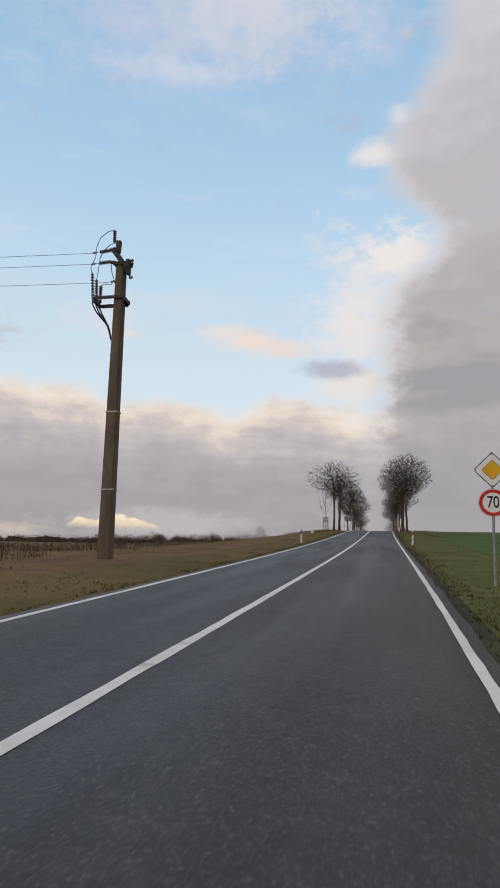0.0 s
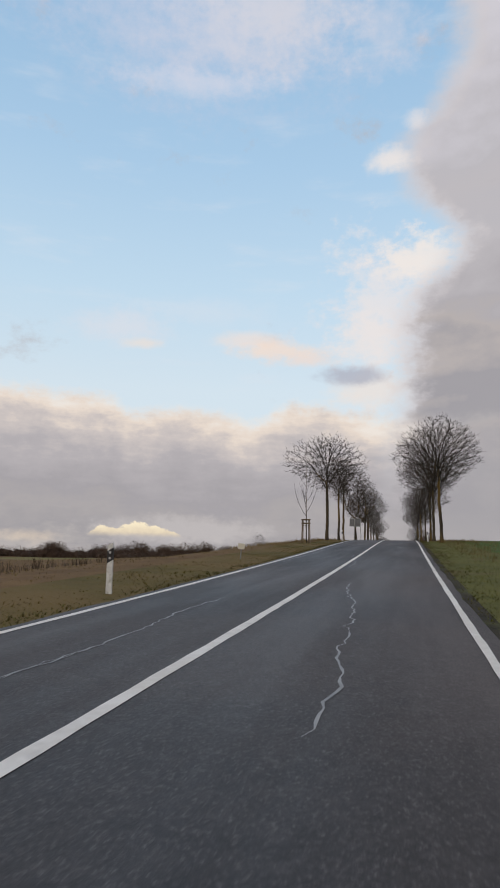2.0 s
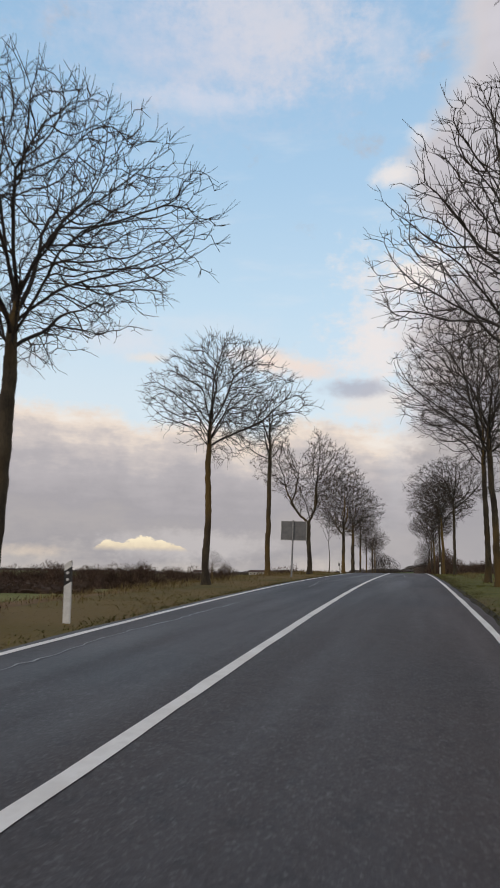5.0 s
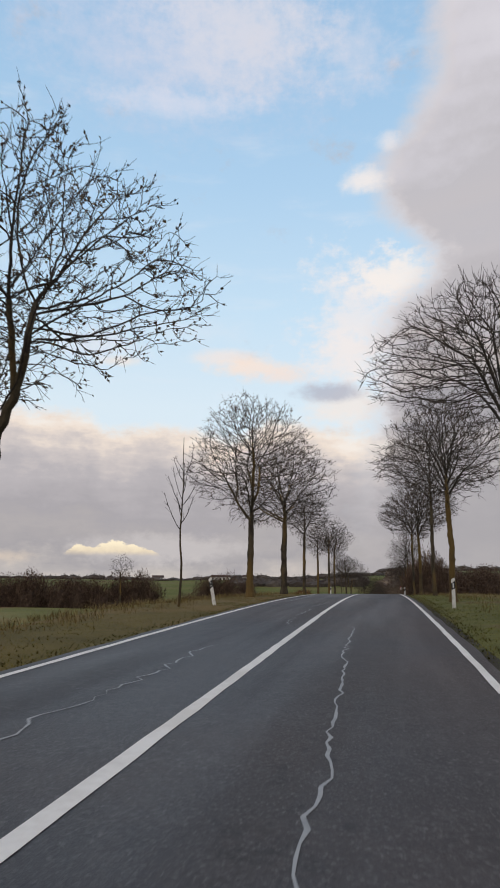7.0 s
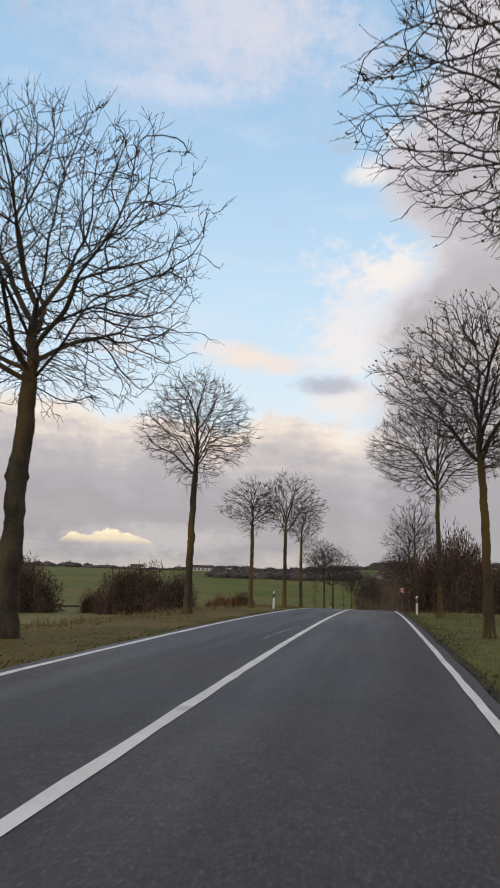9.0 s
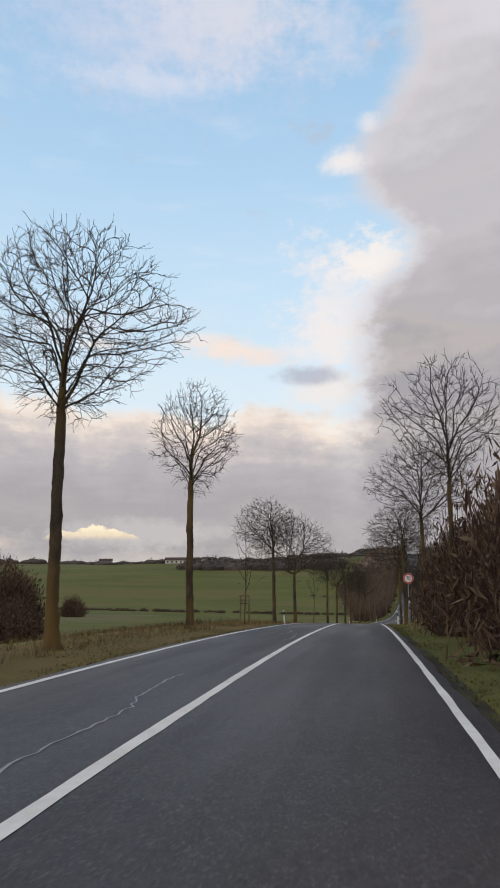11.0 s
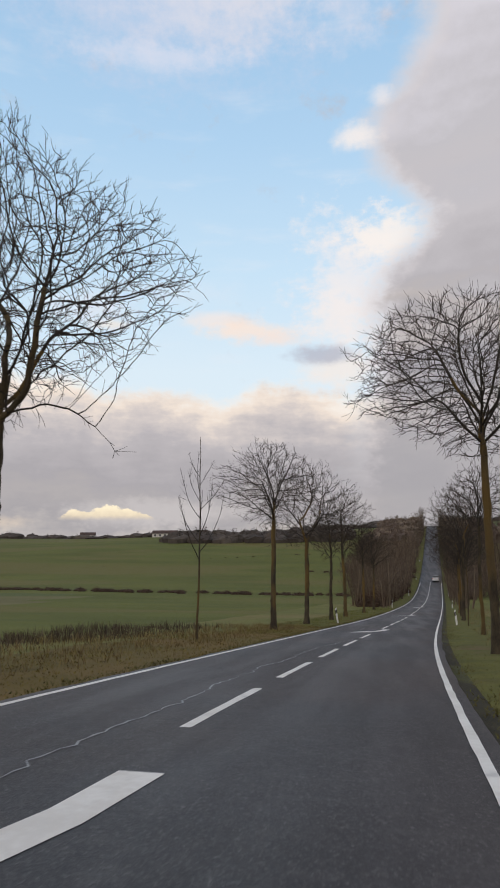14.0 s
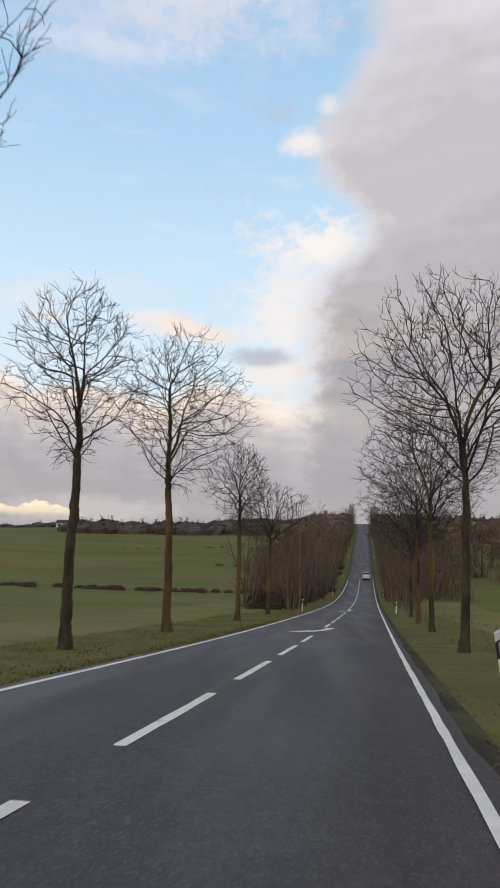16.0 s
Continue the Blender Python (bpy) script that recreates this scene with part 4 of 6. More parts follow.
# s, l, height, clear trunk, crown's lowest twigs, reach to either side, girth, leaves
TREES = [
    (96.9, -5.16, 9.6, 4.3, 4.3, -3.4, 3.4, 0.150, 0), (109.7, -5.28, 8.9, 4.5, 4.3, -2.0, 3.1, 0.123, 0), (123.5, -6.0, 10.6, 6.1, 5.8, -2.2, 1.5, 0.141, 0),
    (132.9, -5.07, 9.7, 3.3, 4.0, -3.2, 3.1, 0.158, 4200), (157.4, -5.1, 10.5, 3.8, 3.6, -3.6, 3.6, 0.176, 3600), (171.0, -5.3, 11.0, 4.7, 4.7, -4.2, 3.7, 0.218, 0),
    (184.2, -5.33, 9.4, 5.0, 4.7, -2.2, 2.3, 0.142, 0), (197.5, -5.34, 7.2, 4.2, 4.0, -1.6, 1.6, 0.123, 0), (210.4, -5.14, 10.0, 5.2, 5.1, -2.4, 2.8, 0.152, 0), (223.9, -5.45, 10.4, 5.6, 5.4, -1.7, 2.2, 0.162, 0),
    (249.1, -5.3, 9.5, 5.1, 5.0, -3.1, 2.0, 0.142, 0), (262.4, -5.5, 10.5, 4.6, 4.5, -4.2, 3.6, 0.162, 0), (285.8, -5.28, 9.5, 5.2, 5.1, -2.8, 2.2, 0.142, 0), (294.6, -5.3, 10.3, 5.0, 4.7, -2.4, 3.0, 0.152, 0),
    (303.9, -5.16, 9.1, 4.2, 4.3, -2.0, 1.7, 0.133, 0), (312.7, -5.31, 11.2, 5.0, 4.9, -2.0, 2.7, 0.152, 0), (325.2, -5.1, 9.6, 5.2, 5.0, -1.7, 1.8, 0.133, 0), (337.5, -5.3, 9.4, 4.6, 4.5, -2.6, 2.6, 0.133, 0),
    (89.6, 4.69, 9.9, 4.5, 4.3, -3.4, 3.4, 0.130, 0), (100.2, 4.5, 10.6, 4.1, 3.7, -3.2, 3.2, 0.130, 0), (112.2, 4.63, 10.2, 4.4, 4.2, -3.2, 3.2, 0.122, 0), (117.0, 4.8, 10.0, 4.6, 4.5, -2.4, 2.4, 0.122, 0),
    (140.4, 4.81, 8.8, 4.6, 4.6, -3.1, 3.2, 0.115, 0), (152.1, 4.53, 8.6, 4.0, 3.8, -2.6, 2.4, 0.130, 0), (167.8, 4.94, 11.3, 5.7, 5.4, -3.3, 3.2, 0.122, 700), (177.0, 4.5, 8.8, 4.1, 4.1, -2.3, 2.6, 0.122, 1900), (191.4, 4.53, 10.1, 5.4, 5.0, -3.2, 3.0, 0.115, 0),
    (220.0, 4.9, 9.6, 5.0, 5.0, -2.0, 2.0, 0.094, 0), (233.4, 5.05, 10.0, 5.3, 5.3, -2.6, 3.0, 0.122, 400), (244.4, 4.5, 8.2, 4.4, 4.7, -2.1, 2.3, 0.108, 0),
    (271.9, 4.5, 10.5, 5.7, 5.5, -4.1, 3.6, 0.130, 0), (285.0, 4.9, 7.8, 4.6, 4.6, -1.6, 1.8, 0.086, 0), (308.1, 4.6, 10.6, 4.3, 4.6, -3.2, 3.4, 0.130, 0), (319.6, 4.7, 10.4, 4.4, 4.2, -3.2, 3.2, 0.115, 0), (328.9, 4.7, 10.0, 4.0, 3.8, -3.2, 3.2, 0.115, 0), (340.0, 4.9, 9.6, 3.6, 3.5, -3.2, 3.2, 0.115, 0),
]
LEANS = {171.0: 0.01, 184.2: 0.012, 294.6: 0.035, 303.9: 0.02, 177.0: -0.02}
BURLS = {171.0: (3.4, 1.6), 184.2: (2.9,), 157.4: (2.2,), 294.6: (3.6, 2.4), 249.1: (3.3,)}
STEMS = {132.9: ((-1.5, 1.7), (0.75, 1.9), (0.3, 0.9)), 157.4: ((-1.0, 1.3), (0.15, 2.2)), 294.6: ((-0.5, 1.6), (0.5, 1.2)), 262.4: ((0.15, 1.5), (-1.2, 0.5), (1.0, 0.9))}
DROOP = (294.6, 171.0)
HANG = {262.4: ((2.5, -0.7), (-3.6, -0.7), (-2.8, 0.2)), 294.6: ((-2.6, -0.3),)}
THIN = {123.5: 0.3, 132.9: 0.75, 285.8: 0.6, 294.6: 0.5, 303.9: 0.5, 197.5: 0.6, 220.0: 0.35, 117.0: 0.6, 233.4: 0.7, 285.0: 0.4, 249.1: 0.8, 210.4: 0.7, 223.9: 0.5}
LEADERS = {184.2: 2.4, 171.0: 1.9, 249.1: 2.0, 244.4: 2.2, 312.7: 2.6, 303.9: 1.8, 167.8: 2.2}
for i, (s, l, high, clear_trunk, low, left, right, girth, leaves) in enumerate(TREES):
    near = s < 300
    avenue_tree(spot(s, l), 700 + i, high, clear_trunk, low, left, right, girth, LEAFY if leaves else BARE, turn=turn_at(s), leaves=leaves, lean=LEANS.get(s, ((i * 7) % 5 - 2) * 0.006),
                burls=BURLS.get(s, ()), leader=LEADERS.get(s, 1.4), stems=STEMS.get(s, ()), limbs=8 if s in STEMS else 15, buds=int((3500 if near else 2200) * THIN.get(s, 1)), twigs=int((2600 if near else 1500) * THIN.get(s, 1)), cleft=2.0 if s == 132.9 else 0.0, droop=s in DROOP, hang=HANG.get(s, ()))

avenue_tree(spot(225, -39), 61, 8.6, 5.0, 4.4, -2.1, 2.1, 0.13, "thin bare tree rising out of the field hedge", group="", limbs=6, buds=500, twigs=400)


def sapling(place, seed, high, first, reach, staked, turn=0.0, frame_half=0.33):
    """A young tree with a few long upright shoots; staked: tied inside a frame of four stakes."""
    r = np.random.RandomState(seed)
    tree = thing("young_tree", Matrix.Translation(place) @ Matrix.Rotation(radians(turn), 4, "Z"), "slender young bare tree with upright shoots", "tree", "young trees along the road")
    k = 12
    z = np.linspace(-0.15, high, k)
    wob = np.cumsum(r.normal(0, 0.02, (k, 2)), axis=0)
    stem = np.stack([wob[:, 0], wob[:, 1], z], -1)[None]
    srad = np.interp(z, [0, high], [0.045, 0.008])[None]
    m = 11
    u = np.linspace((first + 0.15) / high, 0.8, m)
    b, d, th = sample(stem, srad, np.zeros(m, int), u)
    a = np.arange(m) * 2.4 + r.uniform(0, 6)
    ways = np.stack([np.cos(a) * 0.75, np.sin(a) * 0.75, np.full(m, 0.75)], -1)
    ways /= np.linalg.norm(ways, axis=1, keepdims=True)
    limb, lrad = shoots(r, b, ways, np.linspace(1.05, 0.45, m) * (high - first) * 0.55 * r.uniform(0.8, 1.15, m), th * 0.6, np.full(m, 0.006), 8, 0.06, 0.17, lambda p: np.hypot(p[:, 0], p[:, 1]) / reach)
    tw, twr = offshoots(r, limb, lrad, 7, (0.15, 0.95), (20, 45), (0.12, 0.3), 0.8, 4, 0.1, 0.1, None, 0.005)
    part("stem", mesh_from("stem", *tubes([(stem, srad, 8)]), "bark", True), "bark", tree)
    part("crown", mesh_from("crown", *tubes([(limb, lrad, 5), (tw, twr, 3)]), "limb"), "limb", tree)
    if staked:
        rig = thing("tree_stake_frame", Matrix.Translation(place) @ Matrix.Rotation(radians(turn + 8), 4, "Z"), "four round wooden stakes with cross rails round a young tree", "tree stakes", "tree stakes along the road")
        w, t = frame_half, 1.72
        corners = [(-w, -w), (w, -w), (w, w), (-w, w)]
        for x, y in corners:
            bm = bmesh.new()
            rod(bm, (x * 1.16, y * 1.16, -0.3), (x, y, t), 0.038, 0.034, 10)
            part("stake", bm, "wood", rig)
        for (x0, y0), (x1, y1) in zip(corners, corners[1:] + corners[:1]):
            for zz in (t - 0.03, t - 0.3):
                bm = bmesh.new()
                q0, q1 = Vector((x0 * 1.1, y0 * 1.1, zz)), Vector((x1 * 1.1, y1 * 1.1, zz))
                m4 = Matrix.Translation((q0 + q1) / 2) @ (q1 - q0).to_track_quat("X", "Z").to_matrix().to_4x4()
                box(bm, ((q1 - q0).length + 0.1, 0.04, 0.075), m4, 0.008)
                part("cross_rail", bm, "wood", rig, "weathered half-round rail")
        bm = bmesh.new()
        for i in range(4):
            x, y = corners[i]
            tube(bm, [(x, y, t - 0.42), (x * 0.5, y * 0.5, t - 0.5), (0.04 * math.cos(i), 0.04 * math.sin(i), t - 0.46)], 0.018, 6)
        part("tie", bm, "rope", rig, "dark woven tree tie")


sapling(spot(84.1, -5.26), 11, 5.9, 1.9, 0.95, True, 10, 0.235)
sapling(spot(144.6, -5.11), 12, 5.8, 2.5, 0.62, False, 70)
sapling(spot(236.8, -5.36), 13, 6.2, 1.9, 0.85, True, 0, 0.24)
sapling(spot(274.0, -5.21), 14, 7.2, 2.7, 1.15, False, 200)
sapling(spot(296.3, 4.6), 15, 6.5, 3.0, 0.9, False, 120)


# ---------------------------------------------------------------- bushes, hedges and woods
def brush_mesh(name, seed, high, reach, count, wide):
    """A dense leafless bush: thousands of short twig ends round an added solid core, darkened for the shade inside."""
    r = np.random.RandomState(seed)
    lobes = [(r.uniform(-0.5, 0.5) * reach, r.uniform(-0.5, 0.5) * reach, r.uniform(0.5, 0.8) * reach, r.uniform(0.6, 1.0) * high) for _ in range(7)]
    vs, fs, start = [], [], 0
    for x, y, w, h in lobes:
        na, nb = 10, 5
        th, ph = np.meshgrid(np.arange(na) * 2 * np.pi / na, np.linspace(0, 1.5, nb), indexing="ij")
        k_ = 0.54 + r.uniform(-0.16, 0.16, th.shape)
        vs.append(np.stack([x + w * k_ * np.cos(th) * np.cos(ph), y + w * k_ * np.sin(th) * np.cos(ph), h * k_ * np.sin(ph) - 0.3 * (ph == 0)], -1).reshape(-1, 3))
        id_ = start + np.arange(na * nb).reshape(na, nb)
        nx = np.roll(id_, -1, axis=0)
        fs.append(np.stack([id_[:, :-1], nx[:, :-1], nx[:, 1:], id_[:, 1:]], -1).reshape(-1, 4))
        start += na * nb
        m = count // 7
        d = r.normal(0, 1, (m, 3))
        d[:, 2] = np.abs(d[:, 2])
        d /= np.linalg.norm(d, axis=1, keepdims=True)
        q = 1.02 * r.uniform(0.22, 1.0, m) ** 0.5 * (1 + r.normal(0, 0.045, m))
        p = np.array([x, y, 0]) + d * np.array([w, w, h]) * q[:, None]
        way_ = d * 0.6 + r.normal(0, 0.75, (m, 3)) + np.array([0, 0, 0.5])
        way_ /= np.linalg.norm(way_, axis=1, keepdims=True)
        long = high * r.uniform(0.02, 0.062, m)
        side = np.cross(way_, r.normal(0, 1, (m, 3)))
        side *= (wide * r.uniform(0.5, 1.3, m) / (np.linalg.norm(side, axis=1) + 1e-9))[:, None]
        up = way_ * long[:, None]
        vs.append(np.stack([p - up, p + side, p + up, p - side], 1).reshape(-1, 3))
        fs.append(start + np.arange(m * 4).reshape(-1, 4))
        start += m * 4
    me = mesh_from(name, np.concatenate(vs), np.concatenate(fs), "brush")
    me.materials.append(MAT["brush_dark_core"])
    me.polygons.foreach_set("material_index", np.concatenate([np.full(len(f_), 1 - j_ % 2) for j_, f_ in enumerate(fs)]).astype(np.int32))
    return me


BUSH = [brush_mesh("bush", 300 + i, 3.6, 3.0, 11200, 0.03) for i in range(4)]
LIGHT_BUSH = [brush_mesh("undergrowth", 340 + i, 3.4, 3.2, 2100, 0.035) for i in range(2)]
SMALL_BUSH = [brush_mesh("small_bush", 320 + i, 1.3, 1.3, 980, 0.022) for i in range(2)]


def bush(s, l, size, tall, i, meshes, label, group=""):
    ob = new("bush", meshes[i % len(meshes)])
    ob.matrix_basis = Matrix.Translation(spot(s, l)) @ Matrix.Rotation(i * 1.7, 4, "Z") @ Matrix.Diagonal((size, size, tall, 1))
    return tagged(ob, label, "bush", group)


HEDGE = "dense dark brown leafless bush in a field hedge"
i = 0
for s, l, size, tall in [(180, -46, 1.3, 1.1), (175, -51, 1.3, 1.0), (170, -57, 1.4, 1.1), (166, -64, 1.4, 1.0), (162, -71, 1.4, 1.1), (158, -79, 1.5, 1.0), (155, -88, 1.5, 1.1),
                         (151, -97, 1.5, 1.0), (148, -107, 1.6, 1.1), (145, -118, 1.6, 1.0)]:
    bush(s, l, size, tall * 0.8, i, LIGHT_BUSH, HEDGE, "bushes of the field hedge")
    bush(s - 2.4, l - 3.4, size * 0.85, tall * 0.75, i + 2, LIGHT_BUSH, HEDGE, "bushes of the field hedge")
    i += 1
for s, l, size, tall in [(237, -21.4, 0.85, 1.3), (236, -24.6, 1.05, 1.62), (235, -27.6, 0.9, 1.45), (232, -37.4, 1.05, 1.5), (231, -41.8, 1.1, 1.5), (229, -45.8, 1.2, 1.42), (228, -50, 1.15, 1.35),
                         (227, -54.2, 1.2, 1.45), (226, -58.6, 1.2, 1.35), (225, -63, 1.3, 1.45), (224, -68, 1.3, 1.3), (223, -73.4, 1.35, 1.35), (222, -79, 1.4, 1.2), (221, -85, 1.4, 1.25), (241, -23, 0.9, 1.2), (238, -32, 0.5, 0.7)]:
    bush(s, l, size * 1.12, tall * 1.2, i, BUSH, HEDGE, "bushes of the field hedge")
    i += 1
for s, l, size, tall in [(216, -9.5, 0.5, 0.45), (344, -74.5, 1.1, 1.5), (150, -62, 1.0, 1.0), (146, -130, 1.5, 1.0), (142, -150, 1.6, 1.1), (139, -172, 1.6, 0.9)]:
    bush(s, l, size, tall, i, BUSH, "leafless bush standing in the grass")
    i += 1
for s, l, size, tall in [(206, 7.3, 0.62, 1.15), (210, 6.9, 0.85, 1.5), (214, 6.7, 0.85, 1.45), (219, 6.4, 0.75, 1.45), (226, 6.4, 0.7, 1.35), (209, 13.0, 1.0, 1.0), (216, 14.0, 1.2, 1.25), (223, 11.0, 1.0, 1.35), (229, 9.6, 0.8, 1.0), (222, 20, 1.4, 1.3), (206, 20, 1.3, 0.9), (231, 17, 1.2, 1.1), (203, 27, 1.3, 1.0), (214, 29, 1.4, 1.1)]:
    bush(s, l, size * 1.15, tall * 1.15, i, BUSH, "tall dark leafless shrub of a roadside thicket", "roadside thicket")
    i += 1
r_ = np.random.RandomState(8)
for k in range(150):
    l = -14 - k * 1.32 + r_.uniform(-1.5, 1.5)
    bush(392 + r_.uniform(-1.5, 1.5) + 0.012 * k, l, r_.uniform(0.8, 1.4), r_.uniform(0.4, 0.85), k, SMALL_BUSH, "low leafless hedge bush between two pastures", "low pasture hedge")


def wood_mesh(name, seed, high, reach, fine=(9, 4, 1)):
    """A slender wood-edge tree: several stems, dense twigs from low down."""
    r = np.random.RandomState(seed)
    m = 4
    a = r.uniform(0, 6.28, m)
    base = np.stack([np.cos(a) * 0.5, np.sin(a) * 0.5, np.full(m, -0.2)], -1)
    ways = np.stack([np.cos(a) * 0.12, np.sin(a) * 0.12, np.ones(m)], -1) + r.normal(0, 0.05, (m, 3))
    st, sr = shoots(r, base, ways / np.linalg.norm(ways, axis=1, keepdims=True), high * r.uniform(0.8, 1.0, m), np.full(m, 0.1), np.full(m, 0.018), 9, 0.07, 0.02)
    b1, r1 = offshoots(r, st, sr, fine[0], (0.12, 0.97), (28, 60), (0.2, 0.34), 0.6, 5, 0.12, 0.09, None, 0.014)
    b2, r2 = offshoots(r, b1, r1, fine[1], (0.15, 1.0), (25, 60), (0.34, 0.6), 0.8, 3, 0.15, 0.07, None, 0.014)
    b3, r3 = offshoots(r, b2, r2, fine[2], (0.2, 1.0), (25, 60), (0.4, 0.8), 0.9, 2, 0.15, 0.06, None, 0.013)
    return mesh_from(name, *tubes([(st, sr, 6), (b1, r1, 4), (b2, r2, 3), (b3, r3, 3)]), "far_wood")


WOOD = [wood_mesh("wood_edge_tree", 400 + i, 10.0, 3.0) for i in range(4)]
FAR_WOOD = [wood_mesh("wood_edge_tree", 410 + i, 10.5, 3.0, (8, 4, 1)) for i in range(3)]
r_ = np.random.RandomState(21)
for side in (-1, 1):
    s = 346.0 if side < 0 else 346.0
    k = 0
    while s < 690:
        for row in range(2 if s < 450 and (side < 0 or s > 385) else 1):
            l = side * (5.2 + row * 3.4 + r_.uniform(-0.5, 1.0))
            ob = new("wood_edge_tree", WOOD[k % 4] if s < 420 else FAR_WOOD[k % 3])
            big = r_.uniform(0.62, 1.2) * (1.0 if row == 0 else 0.8)
            ob.matrix_basis = Matrix.Translation(spot(s + r_.uniform(-1.5, 1.5), l)) @ Matrix.Rotation(r_.uniform(0, 6.28), 4, "Z") @ Matrix.Diagonal((big, big, big * r_.uniform(0.9, 1.1), 1))
            tagged(ob, "bare brown many-stemmed tree in a dense roadside belt", "tree", "roadside tree belt")
            k += 1
        s += 4.4 if s < 440 else 6.5
    for s in np.arange(348 if side < 0 else 388, 470, 5.0):
        bush(s, side * (5.6 + r_.uniform(0, 2.5)), r_.uniform(0.5, 0.8), r_.uniform(0.6, 0.95), k, LIGHT_BUSH, "leafless undergrowth below the roadside trees", "undergrowth of the tree belt")
        k += 1


def far_tree(seed, limbs=10, twigs=5):
    """A spare tree shape, one metre high, for woods far off."""
    r = np.random.RandomState(seed)
    m = 3
    a = r.uniform(0, 6.28, m)
    base = np.stack([np.cos(a) * 0.06, np.sin(a) * 0.06, np.full(m, -0.05)], -1)
    ways = np.stack([np.cos(a) * 0.1, np.sin(a) * 0.1, np.ones(m)], -1)
    st, sr = shoots(r, base, ways / np.linalg.norm(ways, axis=1, keepdims=True), r.uniform(0.75, 0.95, m), np.full(m, 0.016), np.full(m, 0.006), 5, 0.06, 0.02)
    b1, r1 = offshoots(r, st, sr, limbs, (0.08, 0.98), (30, 65), (0.22, 0.42), 0.8, 3, 0.12, 0.08, None, 0.0045)
    b2, r2 = offshoots(r, b1, r1, twigs, (0.15, 1.0), (25, 65), (0.35, 0.7), 0.9, 2, 0.15, 0.06, None, 0.0052)
    return tubes([(st, sr, 4), (b1, r1, 3), (b2, r2, 3)])


FAR_SHAPES = [far_tree(500 + i) for i in range(5)]
SPARE_SHAPES = [far_tree(510 + i, 7, 3) for i in range(5)]


def clump_belt(name, spots, seed, label):
    """A far wood in one mesh: many thin bare trees side by side, with low brush at their feet."""
    r = np.random.RandomState(seed)
    vs, fs, start = [], [], 0
    for s, l, high, wide in spots:
        v, f = (FAR_SHAPES if s < 540 else SPARE_SHAPES)[r.randint(5)]
        base = np.array(spot(s, l))
        t = r.uniform(0, 6.28)
        w = max(high, wide * 1.2)
        c_, s_ = math.cos(t) * w, math.sin(t) * w
        vs.append(np.stack([v[:, 0] * c_ - v[:, 1] * s_, v[:, 0] * s_ + v[:, 1] * c_, v[:, 2] * high], -1) + base)
        fs.append(f + start)
        start += len(v)
        if s < 540:                                # brush of thin stems below the crowns
            m = 46
            rr, th = wide * np.sqrt(r.uniform(0, 1, m)), r.uniform(0, 6.28, m)
            foot = base + np.stack([np.cos(th) * rr, np.sin(th) * rr, np.full(m, -0.5)], -1)
            up = np.stack([r.normal(0, 0.5, m), r.normal(0, 0.5, m), np.ones(m)], -1)
            v, f = tubes([shoots(r, foot, up / np.linalg.norm(up, axis=1, keepdims=True), 0.5 + high * r.uniform(0.12, 0.45, m), np.full(m, 0.045), np.full(m, 0.02), 2, 0.02, 0.0) + (3,)])
        else:                                      # far off the undergrowth closes up
            m = 9
            th = np.arange(m) * 2 * np.pi / m
            rings = [np.stack([np.cos(th) * wide * w_ * r.uniform(0.8, 1.2, m), np.sin(th) * wide * w_ * r.uniform(0.8, 1.2, m), high * h_ * r.uniform(0.8, 1.2, m)], -1) for w_, h_ in ((1.4, -0.3), (1.5, 0.3), (1.25, 0.46), (0.75, 0.55), (0.2, 0.58))]
            v = base + np.concatenate(rings)
            id_ = np.arange(5 * m).reshape(5, m)
            nx = np.roll(id_, -1, axis=1)
            f = np.stack([id_[:-1], nx[:-1], nx[1:], id_[1:]], -1).reshape(-1, 4)
        vs.append(v)
        fs.append(f + start)
        start += len(v)
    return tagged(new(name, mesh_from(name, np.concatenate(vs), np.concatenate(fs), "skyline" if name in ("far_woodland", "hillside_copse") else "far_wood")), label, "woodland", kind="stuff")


r_ = np.random.RandomState(31)
far = []
for k in range(170):
    l = -690 + k * 3.9 + r_.uniform(-2, 2)
    gap = float(bumps(np.array(l), np.array(0.0), 130.0, 12))
    s = 655 + 14 * float(bumps(np.array(l), np.array(5.0), 200.0, 13)) + r_.uniform(-7, 7)
    if gap > -0.55 or r_.uniform() < 0.5:
        far.append((s, l, max(2.2, 4.0 + 3.6 * gap + r_.uniform(-1.2, 1.6)), r_.uniform(2.4, 4.2)))
clump_belt("far_woodland", far, 41, "distant dark leafless woodland along the skyline")
far = [(760 + r_.uniform(-20, 20), 20 + k * 5.0 + r_.uniform(-2, 2), r_.uniform(3.5, 7.5), r_.uniform(3.0, 5.0)) for k in range(110)]
far += [(735 + r_.uniform(-12, 12), -40 + k * 3.4, r_.uniform(4, 7), r_.uniform(2.5, 4)) for k in range(9)]
clump_belt("far_woodland", far, 44, "distant dark leafless woodland along the skyline")
patch = [(572 + r_.uniform(-8, 10), -126 + (k // 2) * 2.7 + r_.uniform(-1.5, 1.5), r_.uniform(5.5, 9.0), r_.uniform(2.4, 3.8)) for k in range(66)]
belt = [(372 + k * 6.5 + r_.uniform(-3, 3), -9.5 - row * 4.6 + r_.uniform(-1.5, 1.5), r_.uniform(6.5, 10) - row * 0.5, r_.uniform(2.2, 3.4)) for row in range(4) for k in range(row * 4, 46)]
belt = [(s, l, high * (0.5 + 0.5 * float(smooth(372, 440, s))), wide) for s, l, high, wide in belt]
